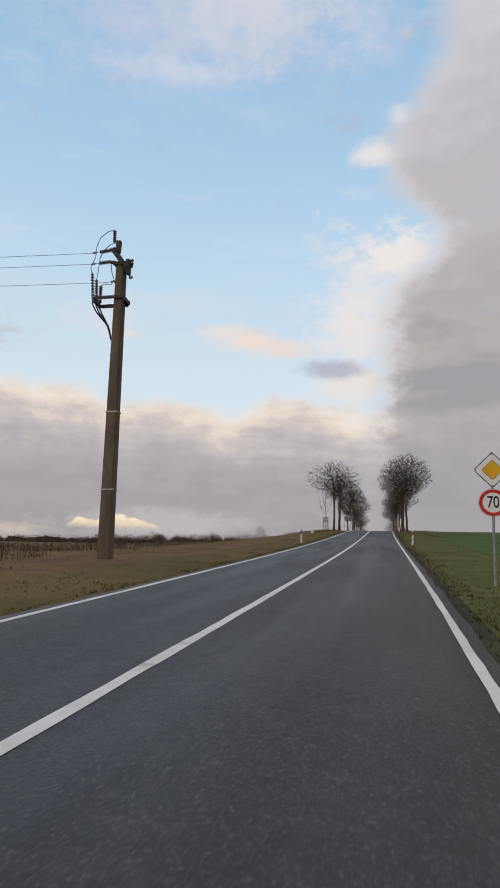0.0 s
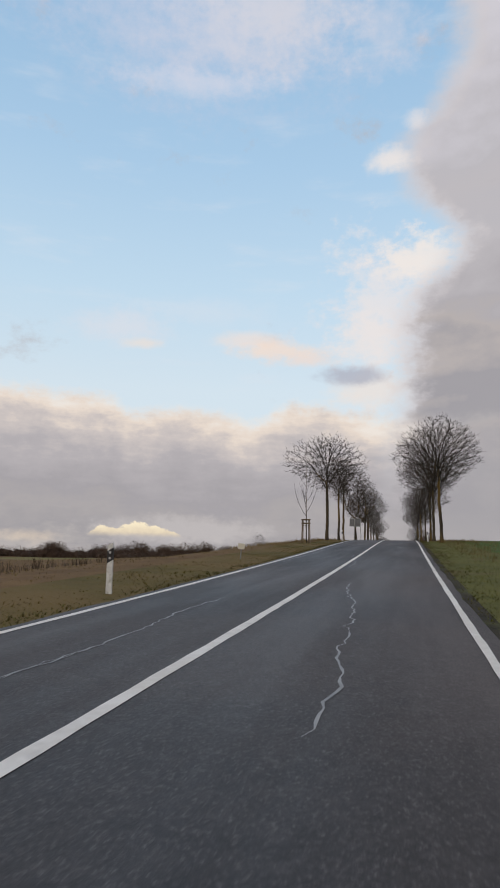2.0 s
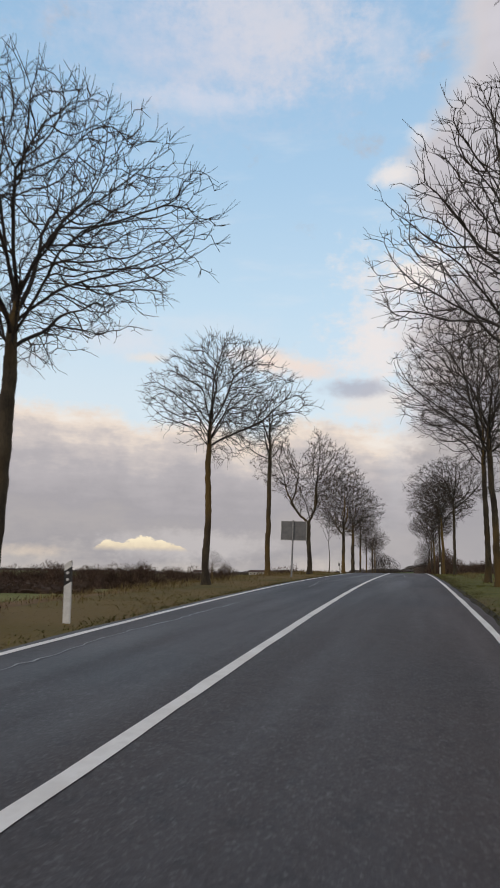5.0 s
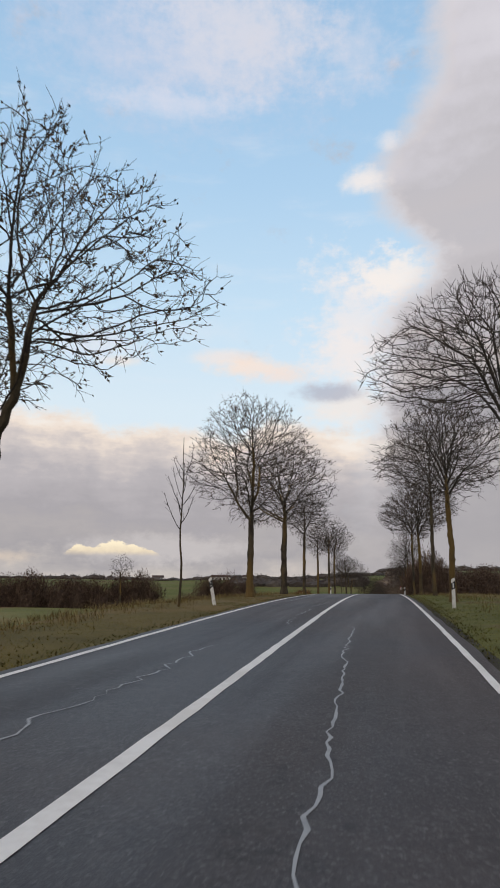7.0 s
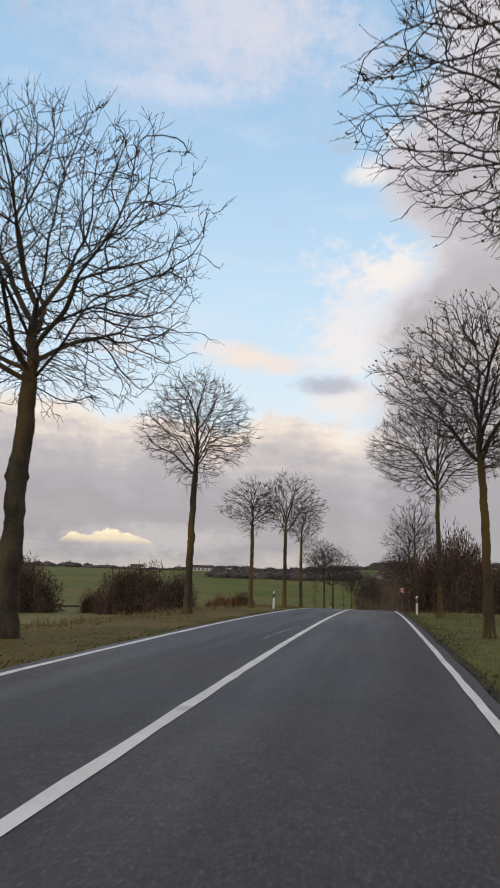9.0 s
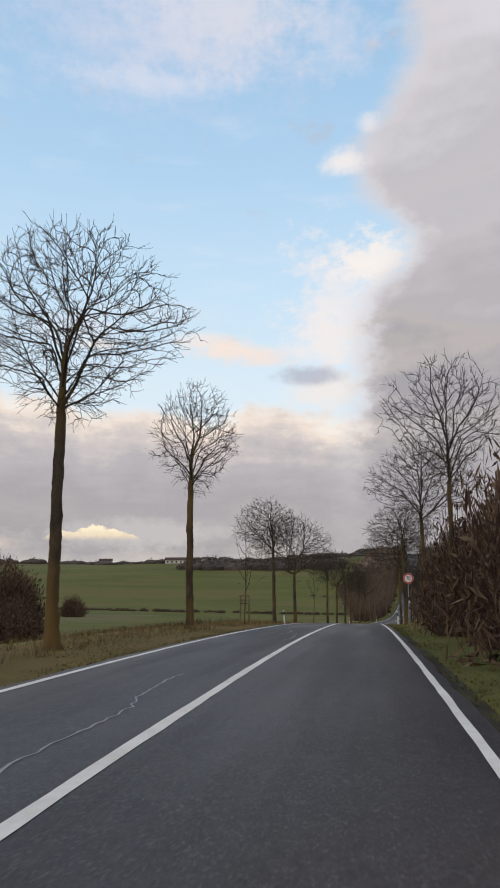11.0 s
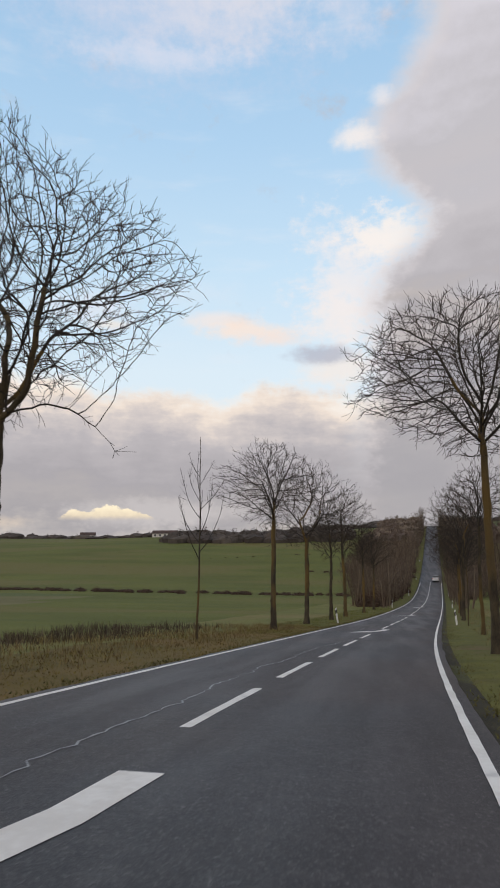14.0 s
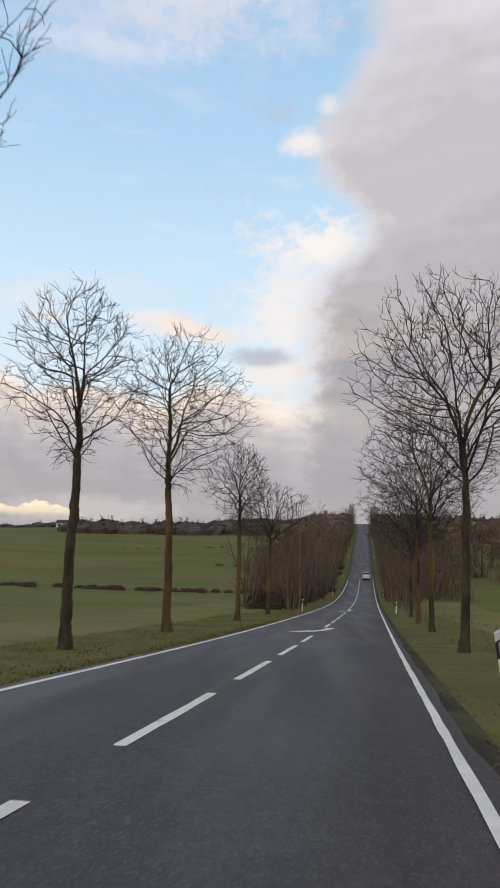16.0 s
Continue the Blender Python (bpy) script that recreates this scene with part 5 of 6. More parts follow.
belt += [(392 + k * 6.5 + r_.uniform(-3, 3), 9.5 + row * 4.0 + r_.uniform(-1.5, 1.5), r_.uniform(6.0, 9.5) - row * 0.5, r_.uniform(2.2, 3.2)) for row in range(2) for k in range(46)]
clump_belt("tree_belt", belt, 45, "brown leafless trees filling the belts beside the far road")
clump_belt("hillside_copse", patch, 42, "dark leafless copse on the far hillside")
right_wood = [(446 + r_.uniform(-4, 14) + 0.12 * k, 13 + k * 3.6 + r_.uniform(-2, 2), r_.uniform(11, 17), r_.uniform(3.0, 4.4)) for k in range(48)]
right_wood += [(475 + row * 26 + r_.uniform(-8, 8), 14 + k * 6.0 + r_.uniform(-2, 2), r_.uniform(10, 14), r_.uniform(3.0, 4.4)) for row in range(5) for k in range(14)]
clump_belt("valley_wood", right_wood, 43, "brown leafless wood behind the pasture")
for k, (s, l) in enumerate([(500, -92), (499, -87), (500, -81), (502, -76), (503, -72), (505, -66), (472, -112), (471, -106), (470, -99), (470, -91), (512, -50), (513, -46), (462, -36), (461, -31)]):
    bush(s, l, 1.1, 0.65, k, SMALL_BUSH, "low leafless hedge bush between two pastures", "low pasture hedge")

# ---------------------------------------------------------------- grass and stalks
def tufts(name, count, seed, area, high, wide, mat, label, blades=5, where=None, spread=0.12, bent=(0.1, 0.7)):
    """Grass in one mesh: tufts of bent blades. area: s0, s1, l0, l1."""
    r = np.random.RandomState(seed)
    s, l = r.uniform(area[0], area[1], count), area[2] + (area[3] - area[2]) * r.uniform(0, 1, count)
    if where is not None:
        keep = where(s, l, r)
        s, l = s[keep], l[keep]
    count = len(s)
    a = np.interp(s, S_ALL, _h)
    base = np.stack([np.interp(s, S_ALL, CX) + l * np.cos(a), np.interp(s, S_ALL, CY) - l * np.sin(a), np.interp(s, S_ALL, CZ) + land(s, l) - 0.02], -1)
    base = np.repeat(base, blades, 0) + np.concatenate([r.normal(0, spread, (count * blades, 2)), np.zeros((count * blades, 1))], 1)
    m = len(base)
    big = np.repeat(0.55 + 0.9 * np.clip(0.5 + bumps(s, l, 6.0, seed) + r.normal(0, 0.25, count), 0, 1), blades)
    h1 = high * big * r.uniform(0.6, 1.2, m)
    th = r.uniform(0, 6.28, m)
    side = np.stack([np.cos(th), np.sin(th), np.zeros(m)], -1) * (wide * r.uniform(0.6, 1.3, m))[:, None]
    lean = np.stack([-np.sin(th), np.cos(th), np.zeros(m)], -1) * (h1 * r.uniform(bent[0], bent[1], m))[:, None]
    up = np.array([0, 0, 1.0]) * h1[:, None]
    v = np.stack([base - side, base + side, base + side * 0.7 + lean * 0.35 + up * 0.6, base - side * 0.7 + lean * 0.35 + up * 0.6, base + lean + up], 1).reshape(-1, 3)
    i = np.arange(m)[:, None] * 5
    f = (i + np.array([0, 1, 2, 3])).tolist() + (i + np.array([3, 2, 4])).tolist()
    return tagged(new(name, mesh_from(name, v, f, mat)), label, "grass", kind="stuff")


LAID = (0.8, 2.0)                     # short grass, combed over by wind and traffic
GRASS = "shaggy winter verge grass, green mixed with straw"
tufts("verge_grass", 17000, 51, (3, 292, -6.9, -2.98), 0.042, 0.012, "blade", GRASS, 4, lambda s, l, r: (s > 104) | (l > -5.6), bent=LAID)
tufts("verge_grass", 3600, 61, (280, 345, -6.9, -2.98), 0.042, 0.012, "green_blade", GRASS, 4, bent=LAID)
tufts("verge_grass", 21000, 52, (3, 345, 3.14, 6.6), 0.045, 0.012, "green_blade", GRASS, 4, bent=LAID)
tufts("verge_fringe", 6000, 62, (3, 330, -3.55, -2.96), 0.06, 0.012, "fringe", "darker grass fringe along the asphalt", 4, bent=LAID)
tufts("verge_fringe", 6000, 63, (3, 330, 3.08, 3.7), 0.06, 0.012, "fringe", "darker grass fringe along the asphalt", 4, bent=LAID)
tufts("dry_grass", 3000, 53, (205, 290, -9.5, -4.4), 0.2, 0.008, "straw", "long bleached dry grass on the bank", bent=(0.5, 1.3))
tufts("dry_grass", 2600, 54, (60, 345, 4.6, 8.5), 0.2, 0.008, "straw", "long bleached dry grass on the bank", bent=(0.5, 1.3))
tufts("dry_grass", 2500, 55, (75, 205, -9.0, -5.2), 0.2, 0.008, "straw", "long bleached dry grass on the bank", bent=(0.5, 1.3))
tufts("stubble", 6000, 56, (5, 108, -40, -5.7), 0.07, 0.014, "straw", "short straw stubble on the brown field", 3)
tufts("winter_cereal", 9000, 57, (5, 150, 6.4, 40), 0.06, 0.014, "crop_blade", "young green winter cereal in the field", 4)
tufts("dead_weed_stalks", 2600, 58, (20, 72, -34, -10), 0.45, 0.012, "stalk", "dark dead weed stalks in the brown field", 4, lambda s, l, r: bumps(s, l, 14.0, 77) + r.normal(0, 0.2, len(s)) > 0.1)
tufts("dead_stalk_strip", 2300, 59, (233, 289, -16, -8.6), 0.36, 0.012, "stalk", "strip of dark dead crop stalks beside the pasture", 4)
tufts("brown_bramble", 160, 60, (197, 202, -8.2, -6.4), 0.6, 0.014, "rust", "rust-brown dead bracken on the bank", 5)


# ---------------------------------------------------------------- guide posts
def guide_post(label_side):
    post = thing("guide_post", Matrix(), "white plastic roadside guide post with black band", "guide post", "guide posts along the road")
    bm = bmesh.new()
    w, d, h = 0.06, 0.05, 1.0
    prof = [(-w, -d), (w, -d), (w * 0.75, d * 0.4), (0.018, d), (-0.018, d), (-w * 0.75, d * 0.4)]

    def prism(bm, z0, z1, slant0, slant1, grow=0.0):
        lo = [bm.verts.new((x * (1 + grow), y * (1 + grow), z0 + x * slant0)) for x, y in prof]
        hi = [bm.verts.new((x * (1 + grow), y * (1 + grow), z1 + x * slant1)) for x, y in prof]
        for i in range(6):
            j = (i + 1) % 6
            bm.faces.new((lo[i], lo[j], hi[j], hi[i]))
        bm.faces.new(lo[::-1])
        bm.faces.new(hi)

    prism(bm, -0.25, 0.97, 0.0, 0.5)
    part("post_body", bm, "post_white", post)
    bm = bmesh.new()
    prism(bm, 0.62, 0.86, 0.6, 0.6, 0.04)
    part("black_band", bm, "post_black", post, "black slanted band")
    bm = bmesh.new()
    if label_side > 0:
        box(bm, (0.045, 0.008, 0.17), pose(0, -0.056, 0.745), 0.003)
        part("reflector", bm, "reflector", post, "upright silver reflector")
    else:
        for z in (0.69, 0.8):
            bm2 = bmesh.new()
            rod(bm2, (0, -0.052, z), (0, -0.06, z), 0.027, 0.025, 14)
            part("reflector", bm2, "reflector", post, "round silver reflector")
        bm.free()
    return post


proto = {-1: guide_post(-1), 1: guide_post(1)}
POSTS = [(46.7, 3.71, 3.71), (97.0, 3.72, 3.85), (146.4, 4.28, 3.98), (197.3, 4.0, 3.83), (247.6, 4.28, 4.08), (298.4, 3.85, 3.95), (347.8, 3.82, 4.1), (398, 3.85, 4.0), (448, 3.85, 4.0), (498, 3.85, 4.0), (548, 3.85, 4.0)]
LEANING = {(146.4, -1): -11.0, (247.6, -1): -6.0, (298.4, -1): -7.0, (298.4, 1): -6.0}    # posts knocked askew
first = {-1: True, 1: True}
tilt = np.random.RandomState(4)
for s, ll, lr in POSTS:
    for side, l in ((-1, -ll), (1, lr)):
        lean = LEANING.get((s, side), tilt.normal(0, 2.0))
        m = Matrix.Translation(spot(s, l)) @ pose(0, 0, 0, tilt.normal(0, 1.5), lean, turn_at(s) + tilt.normal(0, 5))
        if first[side]:
            proto[side].matrix_basis, first[side] = m, False
        else:
            copy_thing(proto[side], m)


# ---------------------------------------------------------------- traffic signs
def disc(bm, r, thick, m, sides=40):
    bmesh.ops.create_cone(bm, cap_ends=True, segments=sides, radius1=r, radius2=r, depth=thick, matrix=m)


def plate_ring(r0, r1, y, sides=48):
    bm = bmesh.new()
    a = [bm.verts.new((math.cos(k * 2 * math.pi / sides) * r0, y, math.sin(k * 2 * math.pi / sides) * r0)) for k in range(sides)]
    b = [bm.verts.new((math.cos(k * 2 * math.pi / sides) * r1, y, math.sin(k * 2 * math.pi / sides) * r1)) for k in range(sides)]
    for k in range(sides):
        j = (k + 1) % sides
        bm.faces.new((a[k], a[j], b[j], b[k]))
    bmesh.ops.recalc_face_normals(bm, faces=bm.faces)
    return bm


def lettering(text, size, m, mat, parent, name):
    cu = bpy.data.curves.new(name, "FONT")
    cu.body, cu.size, cu.align_x, cu.align_y, cu.extrude, cu.offset = text, size, "CENTER", "CENTER", 0.0006, size * 0.012
    tmp = new(name, cu)
    dg = bpy.context.evaluated_depsgraph_get()
    me = bpy.data.meshes.new_from_object(tmp.evaluated_get(dg))
    bpy.data.objects.remove(tmp)
    me.materials.clear()
    me.materials.append(MAT[mat])
    ob = part(name, me, mat, parent)
    ob.matrix_local = m
    return ob


def speed_disc(sign, z):
    """Round speed limit plate facing -y."""
    bm = bmesh.new()
    disc(bm, 0.31, 0.012, pose(0, -0.045, z, 90))
    part("plate", bm, "sign_back", sign, "round grey metal plate")
    for name, r0, r1, y, mat in (("rim", 0.0005, 0.305, -0.0525, "sign_white"), ("red_ring", 0.222, 0.296, -0.0545, "sign_red")):
        bm = plate_ring(r0, r1, y)
        bmesh.ops.translate(bm, verts=bm.verts, vec=(0, 0, z))
        part(name, bm, mat, sign)
    lettering("70", 0.31, pose(0, -0.0555, z, 90) @ Matrix.Diagonal((0.86, 1.18, 1, 1)), "sign_black", sign, "digits")


def sign_pole(sign, high, r=0.03):
    bm = bmesh.new()
    rod(bm, (0, 0, -0.4), (0, 0, high), r, r, 14)
    part("pole", bm, "steel", sign, "galvanised steel pole")
    bm = bmesh.new()
    rod(bm, (0, 0, high), (0, 0, high + 0.02), r * 1.12, r * 0.8, 14)
    part("cap", bm, "post_black", sign)


def square_plate(sign, z, half, y, mat, name):
    bm = bmesh.new()
    m = pose(0, y, z, 0, 45, 0)
    made = bmesh.ops.create_cube(bm, size=1.0, matrix=m @ Matrix.Diagonal((half * 2, 0.004, half * 2, 1)))
    edges = [e for e in bm.edges if abs((e.verts[0].co - e.verts[1].co).y) > 0.002]
    bmesh.ops.bevel(bm, geom=edges, offset=min(0.035, half * 0.12), segments=4, affect="EDGES")
    part(name, bm, mat, sign)


sign = thing("traffic_sign", Matrix.Translation(spot(15.8, 4.29, -0.06)) @ pose(0, 0, 0, 0, 0.3, turn_at(15.8) - 3), "yellow priority diamond above a round 70 speed limit sign", "traffic sign")
sign_pole(sign, 2.98)
square_plate(sign, 2.6, 0.29, -0.04, "sign_back", "diamond_plate")
square_plate(sign, 2.6, 0.282, -0.0455, "sign_black", "diamond_edge")
square_plate(sign, 2.6, 0.27, -0.049, "sign_white", "diamond_white")
square_plate(sign, 2.6, 0.165, -0.052, "sign_black", "diamond_line")
square_plate(sign, 2.6, 0.157, -0.0545, "sign_yellow", "diamond_yellow")
speed_disc(sign, 1.87)
sign = thing("traffic_sign", Matrix.Translation(spot(237.4, 4.31)) @ pose(0, 0, 0, 0, 1.5, turn_at(237.4) + 4), "round red-ringed 70 speed limit sign on a steel pole", "traffic sign")
sign_pole(sign, 3.0)
speed_disc(sign, 2.72)

sign = thing("direction_sign", Matrix.Translation(spot(122.85, -4.51)) @ pose(0, 0, 0, 0, 2.0, turn_at(122.6) - 6), "grey back of a rectangular road sign on one steel pole", "traffic sign")
bm = bmesh.new()
rod(bm, (-0.03, -0.05, -0.4), (-0.03, -0.05, 3.0), 0.045, 0.045, 14)
part("pole", bm, "steel", sign, "galvanised steel pole")
bm = bmesh.new()
box(bm, (1.4, 0.012, 0.98), pose(0, 0.02, 2.43), 0.004)
part("panel", bm, "sign_back", sign)
for x, z, w, h in ((0, 2.93, 1.43, 0.035), (0, 1.93, 1.43, 0.035), (-0.7, 2.43, 0.035, 1.02), (0.7, 2.43, 0.035, 1.02)):
    bm = bmesh.new()
    box(bm, (w, 0.05, h), pose(x, 0.01, z), 0.006)
    part("rim", bm, "steel", sign, "folded metal rim")
for z in (2.15, 2.7):
    bm = bmesh.new()
    box(bm, (1.3, 0.03, 0.05), pose(0, -0.002, z), 0.006)
    part("stiffener", bm, "sign_back", sign)
    bm = bmesh.new()
    box(bm, (0.13, 0.12, 0.04), pose(-0.03, -0.05, z), 0.01)
    part("clamp", bm, "steel", sign)

# ---------------------------------------------------------------- power pole
PS, PL = 21.8, -7.37
base = spot(PS, PL)
pole = thing("power_pole", Matrix.Translation(base) @ Matrix.Scale(0.92, 4), "tall tapered brown-grey concrete power pole with cable terminations", "power pole")
HP = 11.4
bm = bmesh.new()
lo = [bm.verts.new((x * 0.245, y * 0.22, -0.6)) for x, y in ((-1, -1), (1, -1), (1, 1), (-1, 1))]
hi = [bm.verts.new((x * 0.175, y * 0.16, HP)) for x, y in ((-1, -1), (1, -1), (1, 1), (-1, 1))]
for i in range(4):
    j = (i + 1) % 4
    bm.faces.new((lo[i], lo[j], hi[j], hi[i]))
bm.faces.new(lo[::-1])
bm.faces.new(hi)
bmesh.ops.bevel(bm, geom=[e for e in bm.edges], offset=0.03, segments=2, affect="EDGES")
part("mast", bm, "concrete", pole)
for z in (2.55, 5.5):
    w = 0.245 - 0.07 * z / HP
    bm = bmesh.new()
    for x, y, sx, sy in ((0, -1, 1, 0), (0, 1, 1, 0), (-1, 0, 0, 1), (1, 0, 0, 1)):
        box(bm, (0.02 + sx * 2 * w + 0.02, 0.02 + sy * 2 * w * 0.84 + 0.01, 0.05), pose(x * (w + 0.008), y * (w * 0.84 + 0.006), z), 0.003)
    part("steel_band", bm, "steel", pole, "pale steel strap")
# head: a slanted arm from behind the mast up to the top wire
bm = bmesh.new()
box(bm, (0.2, 0.2, 0.84), pose(-0.14, -0.04, HP + 0.4, 0, -36, 0), 0.02)
box(bm, (0.19, 0.18, 0.5), pose(-0.15, -0.05, HP + 0.8, 0, 4, 0), 0.02)
box(bm, (0.66, 0.44, 0.14), pose(0.06, 0.0, HP + 0.06), 0.015)
box(bm, (0.12, 0.3, 0.6), pose(0.29, 0, HP - 0.06), 0.015)
box(bm, (0.12, 0.95, 0.13), pose(0.33, -0.28, HP - 0.08, 24, 0, 0), 0.015)
box(bm, (0.3, 0.12, 0.1), pose(-0.34, -0.05, HP + 0.68, 0, 14, 0), 0.012)
box(bm, (0.2, 0.12, 0.1), pose(-0.3, -0.16, HP + 0.12), 0.012)
part("crossarm", bm, "dark_iron", pole, "dark steel crossarm")


def insulator(a, b, count, r=0.075):
    bm = bmesh.new()
    a, b = Vector(a), Vector(b)
    d = b - a
    q = d.to_track_quat("Z", "Y").to_matrix().to_4x4()
    rings = [(0.018, 0)]
    L = d.length
    for i in range(count):
        z = L * (i + 0.6) / (count + 0.2)
        rings += [(0.022, z - 0.035), (r, z - 0.012), (r * 0.85, z + 0.012), (0.022, z + 0.03)]
    rings += [(0.018, L)]
    lathe(bm, rings, 12, Matrix.Translation(a) @ q)
    part("insulator", bm, "ceramic", pole, "ribbed dark brown insulator")


ends = [(-0.46, -0.05, HP + 0.68), (-0.36, -0.2, HP + 0.13), (-0.2, 0.2, HP - 0.52)]
far_ends = [(-1.25, -0.05, HP + 0.62), (-1.2, -0.2, HP + 0.08), (-0.72, 0.2, HP - 0.55)]
for a, b in zip(ends, far_ends):
    top_two = a[2] > HP
    insulator(a, tuple(Vector(a).lerp(Vector(b), 0.62)), 6 if top_two else 3, 0.085 if top_two else 0.055)
    if top_two:
        insulator(tuple(Vector(a).lerp(Vector(b), 0.78)), tuple(Vector(a).lerp(Vector(b), 1.0)), 2, 0.05)
    bm = bmesh.new()
    pts = [Vector(a).lerp(Vector(b), 0.6), Vector(b)]
    for u in np.linspace(0.05, 1, 14):
        u = float(u)
        pts.append(Vector(b) + Vector((-60.0, 0.0, 2.6)) * u + Vector((0, 0, -0.2 * 4 * u * (1 - u))))
    tube(bm, pts, 0.009, 5)
    part("wire", bm, "rubber", pole, "thin overhead wire")
for z in (HP + 0.2, HP + 0.06, HP - 0.5):
    insulator((0.33, 0, z), (0.5, 0, z + 0.02), 2, 0.075)
insulator((-0.33, -0.06, HP + 1.0), (-0.34, -0.06, HP + 1.52), 6, 0.075)
# bracket with cable terminations
zb = HP - 1.45
bm = bmesh.new()
box(bm, (1.28, 0.07, 0.12), pose(-0.37, -0.24, zb + 0.1), 0.012)
box(bm, (1.28, 0.07, 0.14), pose(-0.37, 0.24, zb - 0.08), 0.012)
box(bm, (0.1, 0.56, 0.16), pose(0.28, 0, zb), 0.012)
box(bm, (0.1, 0.56, 0.16), pose(-0.98, 0, zb), 0.012)
part("bracket", bm, "dark_iron", pole, "dark steel bracket round the mast")
for x, y, h, tip in ((-1.03, -0.2, 1.12, -0.1), (-0.98, 0.02, 0.92, -0.06), (-0.93, 0.22, 0.74, 0.0)):
    insulator((x, y, zb + 0.05), (x + tip, y, zb + 0.05 + h), 9, 0.08)
    bm = bmesh.new()
    tube(bm, [(x, y, zb + 0.1), (x - 0.02, y, zb - 0.12), (-0.85 + y * 0.3, y * 0.6, zb - 0.42), (-0.45, y * 0.3, zb - 0.97), (-0.36, y * 0.15, zb - 1.2), (-0.27, y * 0.1, zb - 1.55)], 0.03, 7)
    part("cable", bm, "rubber", pole, "thick black cable")
JUMPERS = (((-0.34, -0.06, 1.52), (-0.6, -0.06, 1.5), (-0.9, -0.1, 1.25), (-1.05, -0.1, 0.9), (-1.07, -0.12, 0.4), (-1.24, -0.15, -0.05), (-1.13, -0.2, -0.33)),
           ((-0.22, -0.06, 1.0), (-0.5, -0.06, 0.92), (-0.75, -0.04, 0.72), (-0.92, -0.02, 0.42), (-0.98, 0.0, -0.1), (-1.04, 0.02, -0.5)),
           ((-0.38, -0.2, 0.12), (-0.42, 0.05, -0.2), (-0.38, 0.2, -0.45), (-0.5, 0.22, -0.65), (-0.75, 0.22, -0.6), (-0.93, 0.22, -0.66)))
for path in JUMPERS:
    bm = bmesh.new()
    tube(bm, [(x, y, HP + z) for x, y, z in path], 0.015, 5)
    part("jumper_wire", bm, "rubber", pole, "looped jumper wire")


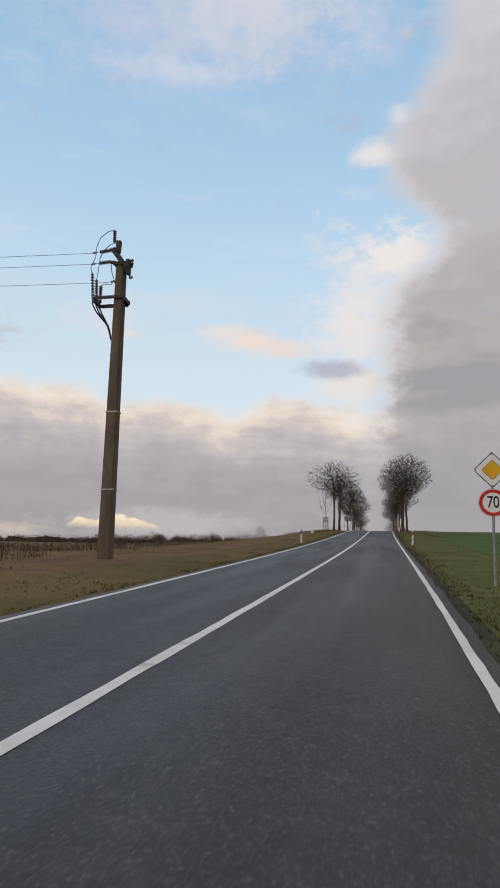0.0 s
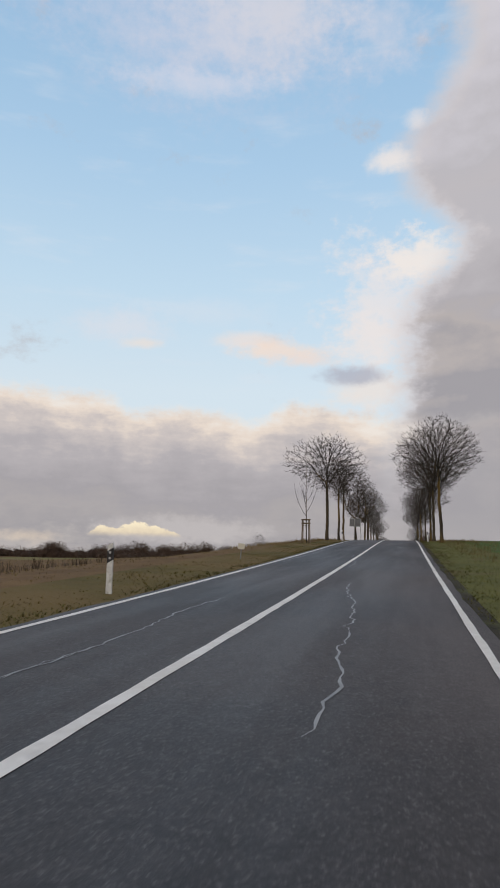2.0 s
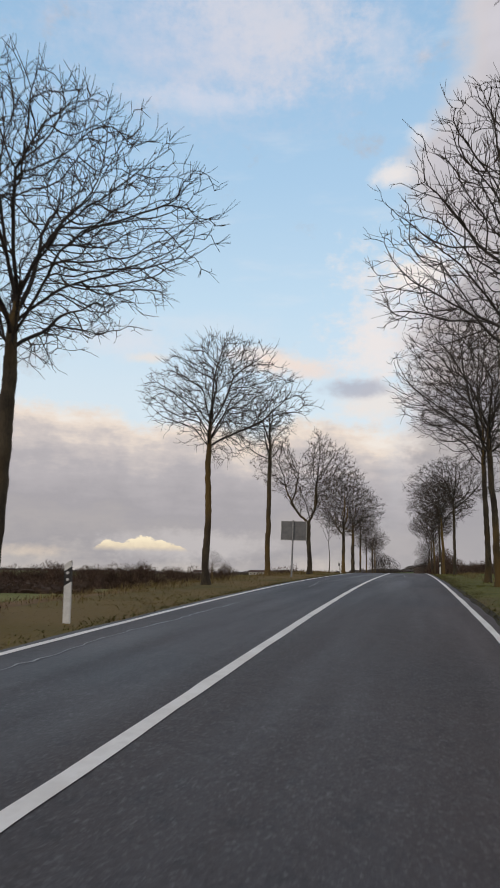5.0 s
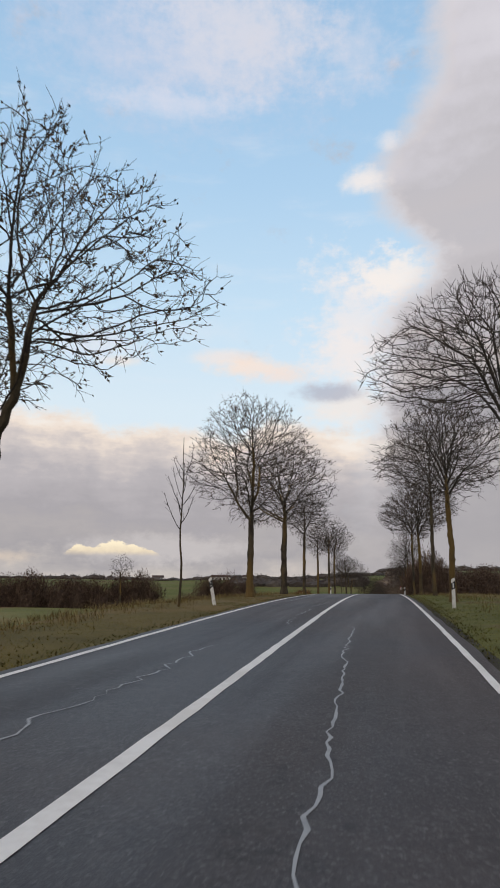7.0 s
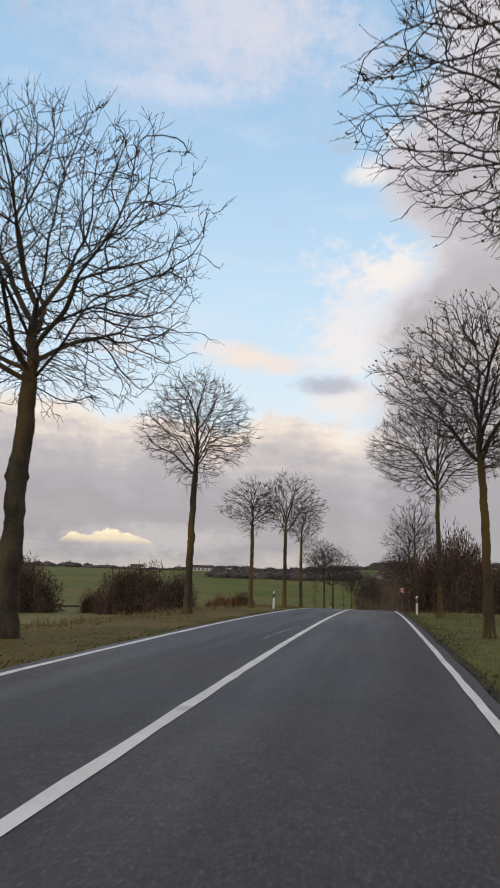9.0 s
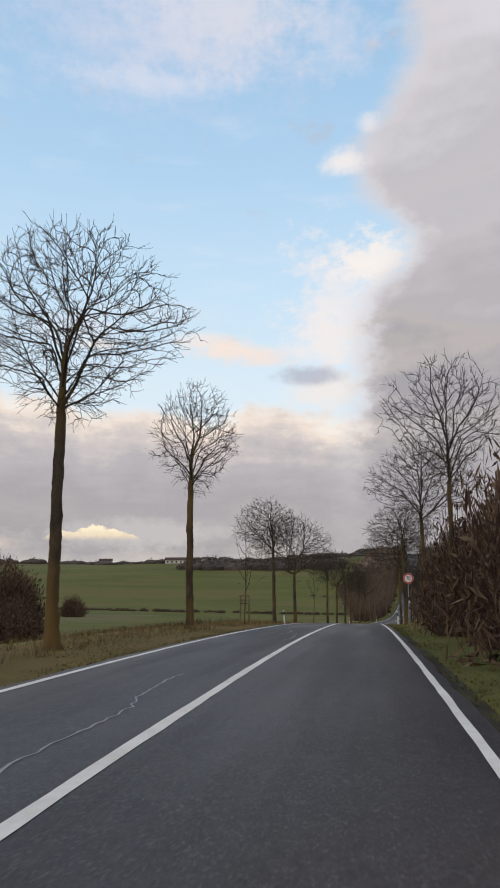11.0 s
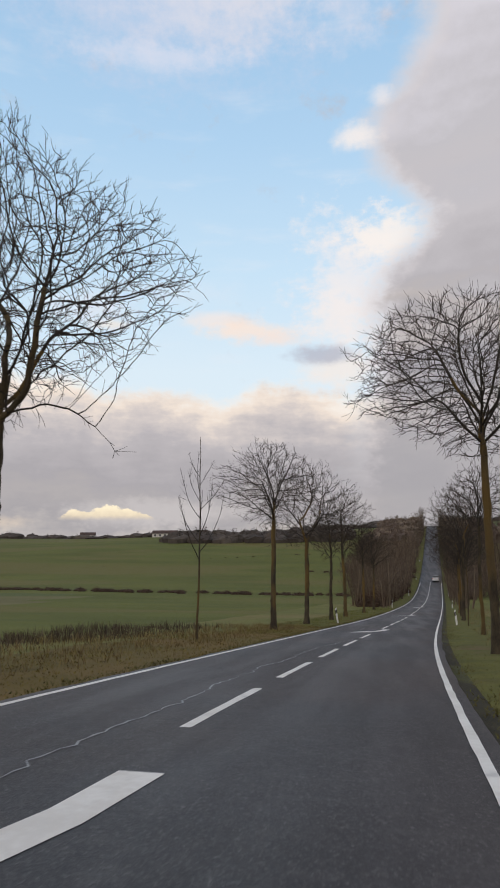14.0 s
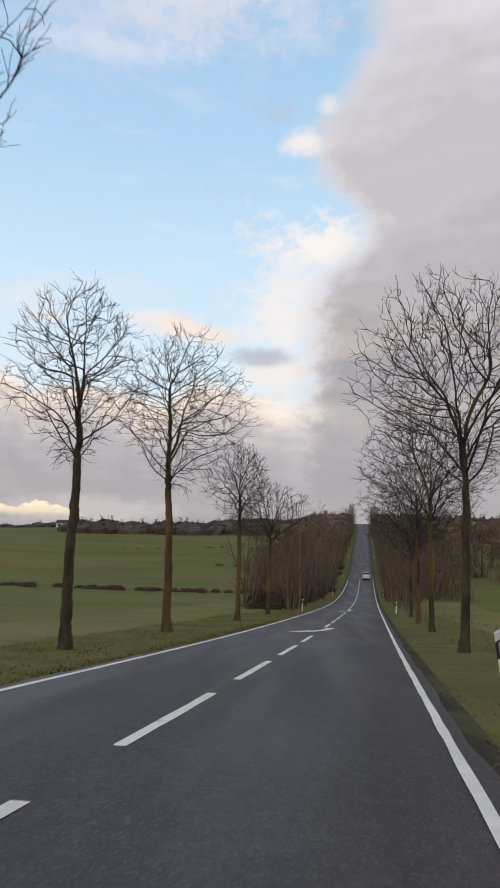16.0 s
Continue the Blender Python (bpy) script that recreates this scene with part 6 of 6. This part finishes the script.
# ---------------------------------------------------------------- the car far ahead
def small_car(place, turn):
    car = thing("car", Matrix.Translation(place) @ Matrix.Rotation(radians(turn), 4, "Z"), "small white hatchback on the far slope of the road", "car")
    bm = bmesh.new()
    prof = [(-2.0, 0.3), (-2.05, 0.62), (-1.95, 0.95), (1.1, 0.98), (1.95, 0.8), (2.05, 0.55), (2.0, 0.28)]
    lo = [bm.verts.new((-0.85, y, z)) for y, z in prof]
    hi = [bm.verts.new((0.85, y, z)) for y, z in prof]
    for i in range(len(prof)):
        j = (i + 1) % len(prof)
        bm.faces.new((lo[i], lo[j], hi[j], hi[i]))
    bm.faces.new(lo[::-1])
    bm.faces.new(hi)
    bmesh.ops.bevel(bm, geom=list(bm.edges), offset=0.07, segments=2, affect="EDGES", clamp_overlap=True)
    part("body", bm, "car_white", car)
    bm = bmesh.new()
    low = [(-0.8, -1.95, 0.95), (0.8, -1.95, 0.95), (0.8, 1.0, 0.97), (-0.8, 1.0, 0.97)]
    high = [(-0.62, -1.55, 1.5), (0.62, -1.55, 1.5), (0.62, 0.2, 1.48), (-0.62, 0.2, 1.48)]
    a, b = [bm.verts.new(q) for q in low], [bm.verts.new(q) for q in high]
    for i in range(4):
        j = (i + 1) % 4
        bm.faces.new((a[i], a[j], b[j], b[i]))
    bm.faces.new(b)
    part("cabin_glass", bm, "car_glass", car, "dark car windows")
    bm = bmesh.new()
    box(bm, (1.26, 1.75, 0.06), pose(0, -0.67, 1.51), 0.02)
    part("roof", bm, "car_white", car)
    bm = bmesh.new()
    box(bm, (1.56, 0.14, 0.3), pose(0, -1.97, 1.02, -14, 0, 0), 0.03)
    part("tailgate", bm, "car_white", car)
    for x in (-0.72, 0.72):
        bm = bmesh.new()
        box(bm, (0.2, 0.06, 0.28), pose(x, -2.03, 0.82), 0.02)
        part("tail_light", bm, "tail_red", car, "red tail light")
        for y in (-1.25, 1.3):
            bm = bmesh.new()
            rod(bm, (x - 0.1, y, 0.31), (x + 0.1, y, 0.31), 0.31, 0.31, 20)
            wheel = part("wheel", bm, "post_black", car, "black tyre")
            bm = bmesh.new()
            side = 1 if x > 0 else -1
            rod(bm, (x + side * 0.1, y, 0.31), (x + side * 0.112, y, 0.31), 0.19, 0.17, 16)
            part("rim", bm, "steel", wheel)
    bm = bmesh.new()
    box(bm, (0.5, 0.02, 0.11), pose(0, -2.06, 0.55), 0.003)
    part("number_plate", bm, "sign_white", car, "plain pale number plate")


small_car(spot(443, 1.4), turn_at(443))


# ---------------------------------------------------------------- houses on the skyline
def house(s, l, w, d, h, turn, i):
    ob = thing("house", Matrix.Translation(spot(s, l)) @ Matrix.Rotation(radians(turn), 4, "Z"), "white rendered farmhouse with a dark roof on the far ridge", "house", "houses on the ridge")
    bm = bmesh.new()
    box(bm, (w, d, h + 1.0), pose(0, 0, h / 2 - 0.5))
    part("wall", bm, "render_white", ob)
    bm = bmesh.new()
    rise = d * 0.28
    v = [bm.verts.new(q) for q in ((-w / 2 - 0.4, -d / 2 - 0.4, h), (w / 2 + 0.4, -d / 2 - 0.4, h), (w / 2 + 0.4, d / 2 + 0.4, h), (-w / 2 - 0.4, d / 2 + 0.4, h), (-w / 2 - 0.4, 0, h + rise), (w / 2 + 0.4, 0, h + rise))]
    for q in ((0, 1, 5, 4), (2, 3, 4, 5), (1, 2, 5), (3, 0, 4), (3, 2, 1, 0)):
        bm.faces.new([v[k] for k in q])
    part("roof", bm, "roof_tile", ob)
    for k in range(int(w / 3)):
        bm = bmesh.new()
        box(bm, (1.1, 0.1, 1.2), pose(-w / 2 + 1.8 + k * 3, -d / 2 - 0.02, h * 0.55))
        part("window", bm, "window_dark", ob)


for i, (s, l, w, d, h, turn) in enumerate([(642, -158, 15, 7, 2.4, 8), (644, -136, 8, 6, 2.4, -10), (650, -215, 9, 7, 2.6, 20)]):
    house(s, l, w, d, h, turn, i)


# ---------------------------------------------------------------- small station marker in the verge
marker = thing("station_marker", Matrix.Translation(spot(60.6, -4.45)) @ pose(0, 0, 0, 0, 3, turn_at(60.6) + 8), "small white plate on a short post in the grass", "marker post")
bm = bmesh.new()
rod(bm, (0, 0, -0.2), (0, 0, 0.58), 0.02, 0.02, 10)
part("post", bm, "steel", marker)
bm = bmesh.new()
box(bm, (0.27, 0.012, 0.22), pose(0, -0.028, 0.5), 0.004)
part("plate", bm, "plate_cream", marker, "plain pale plate")
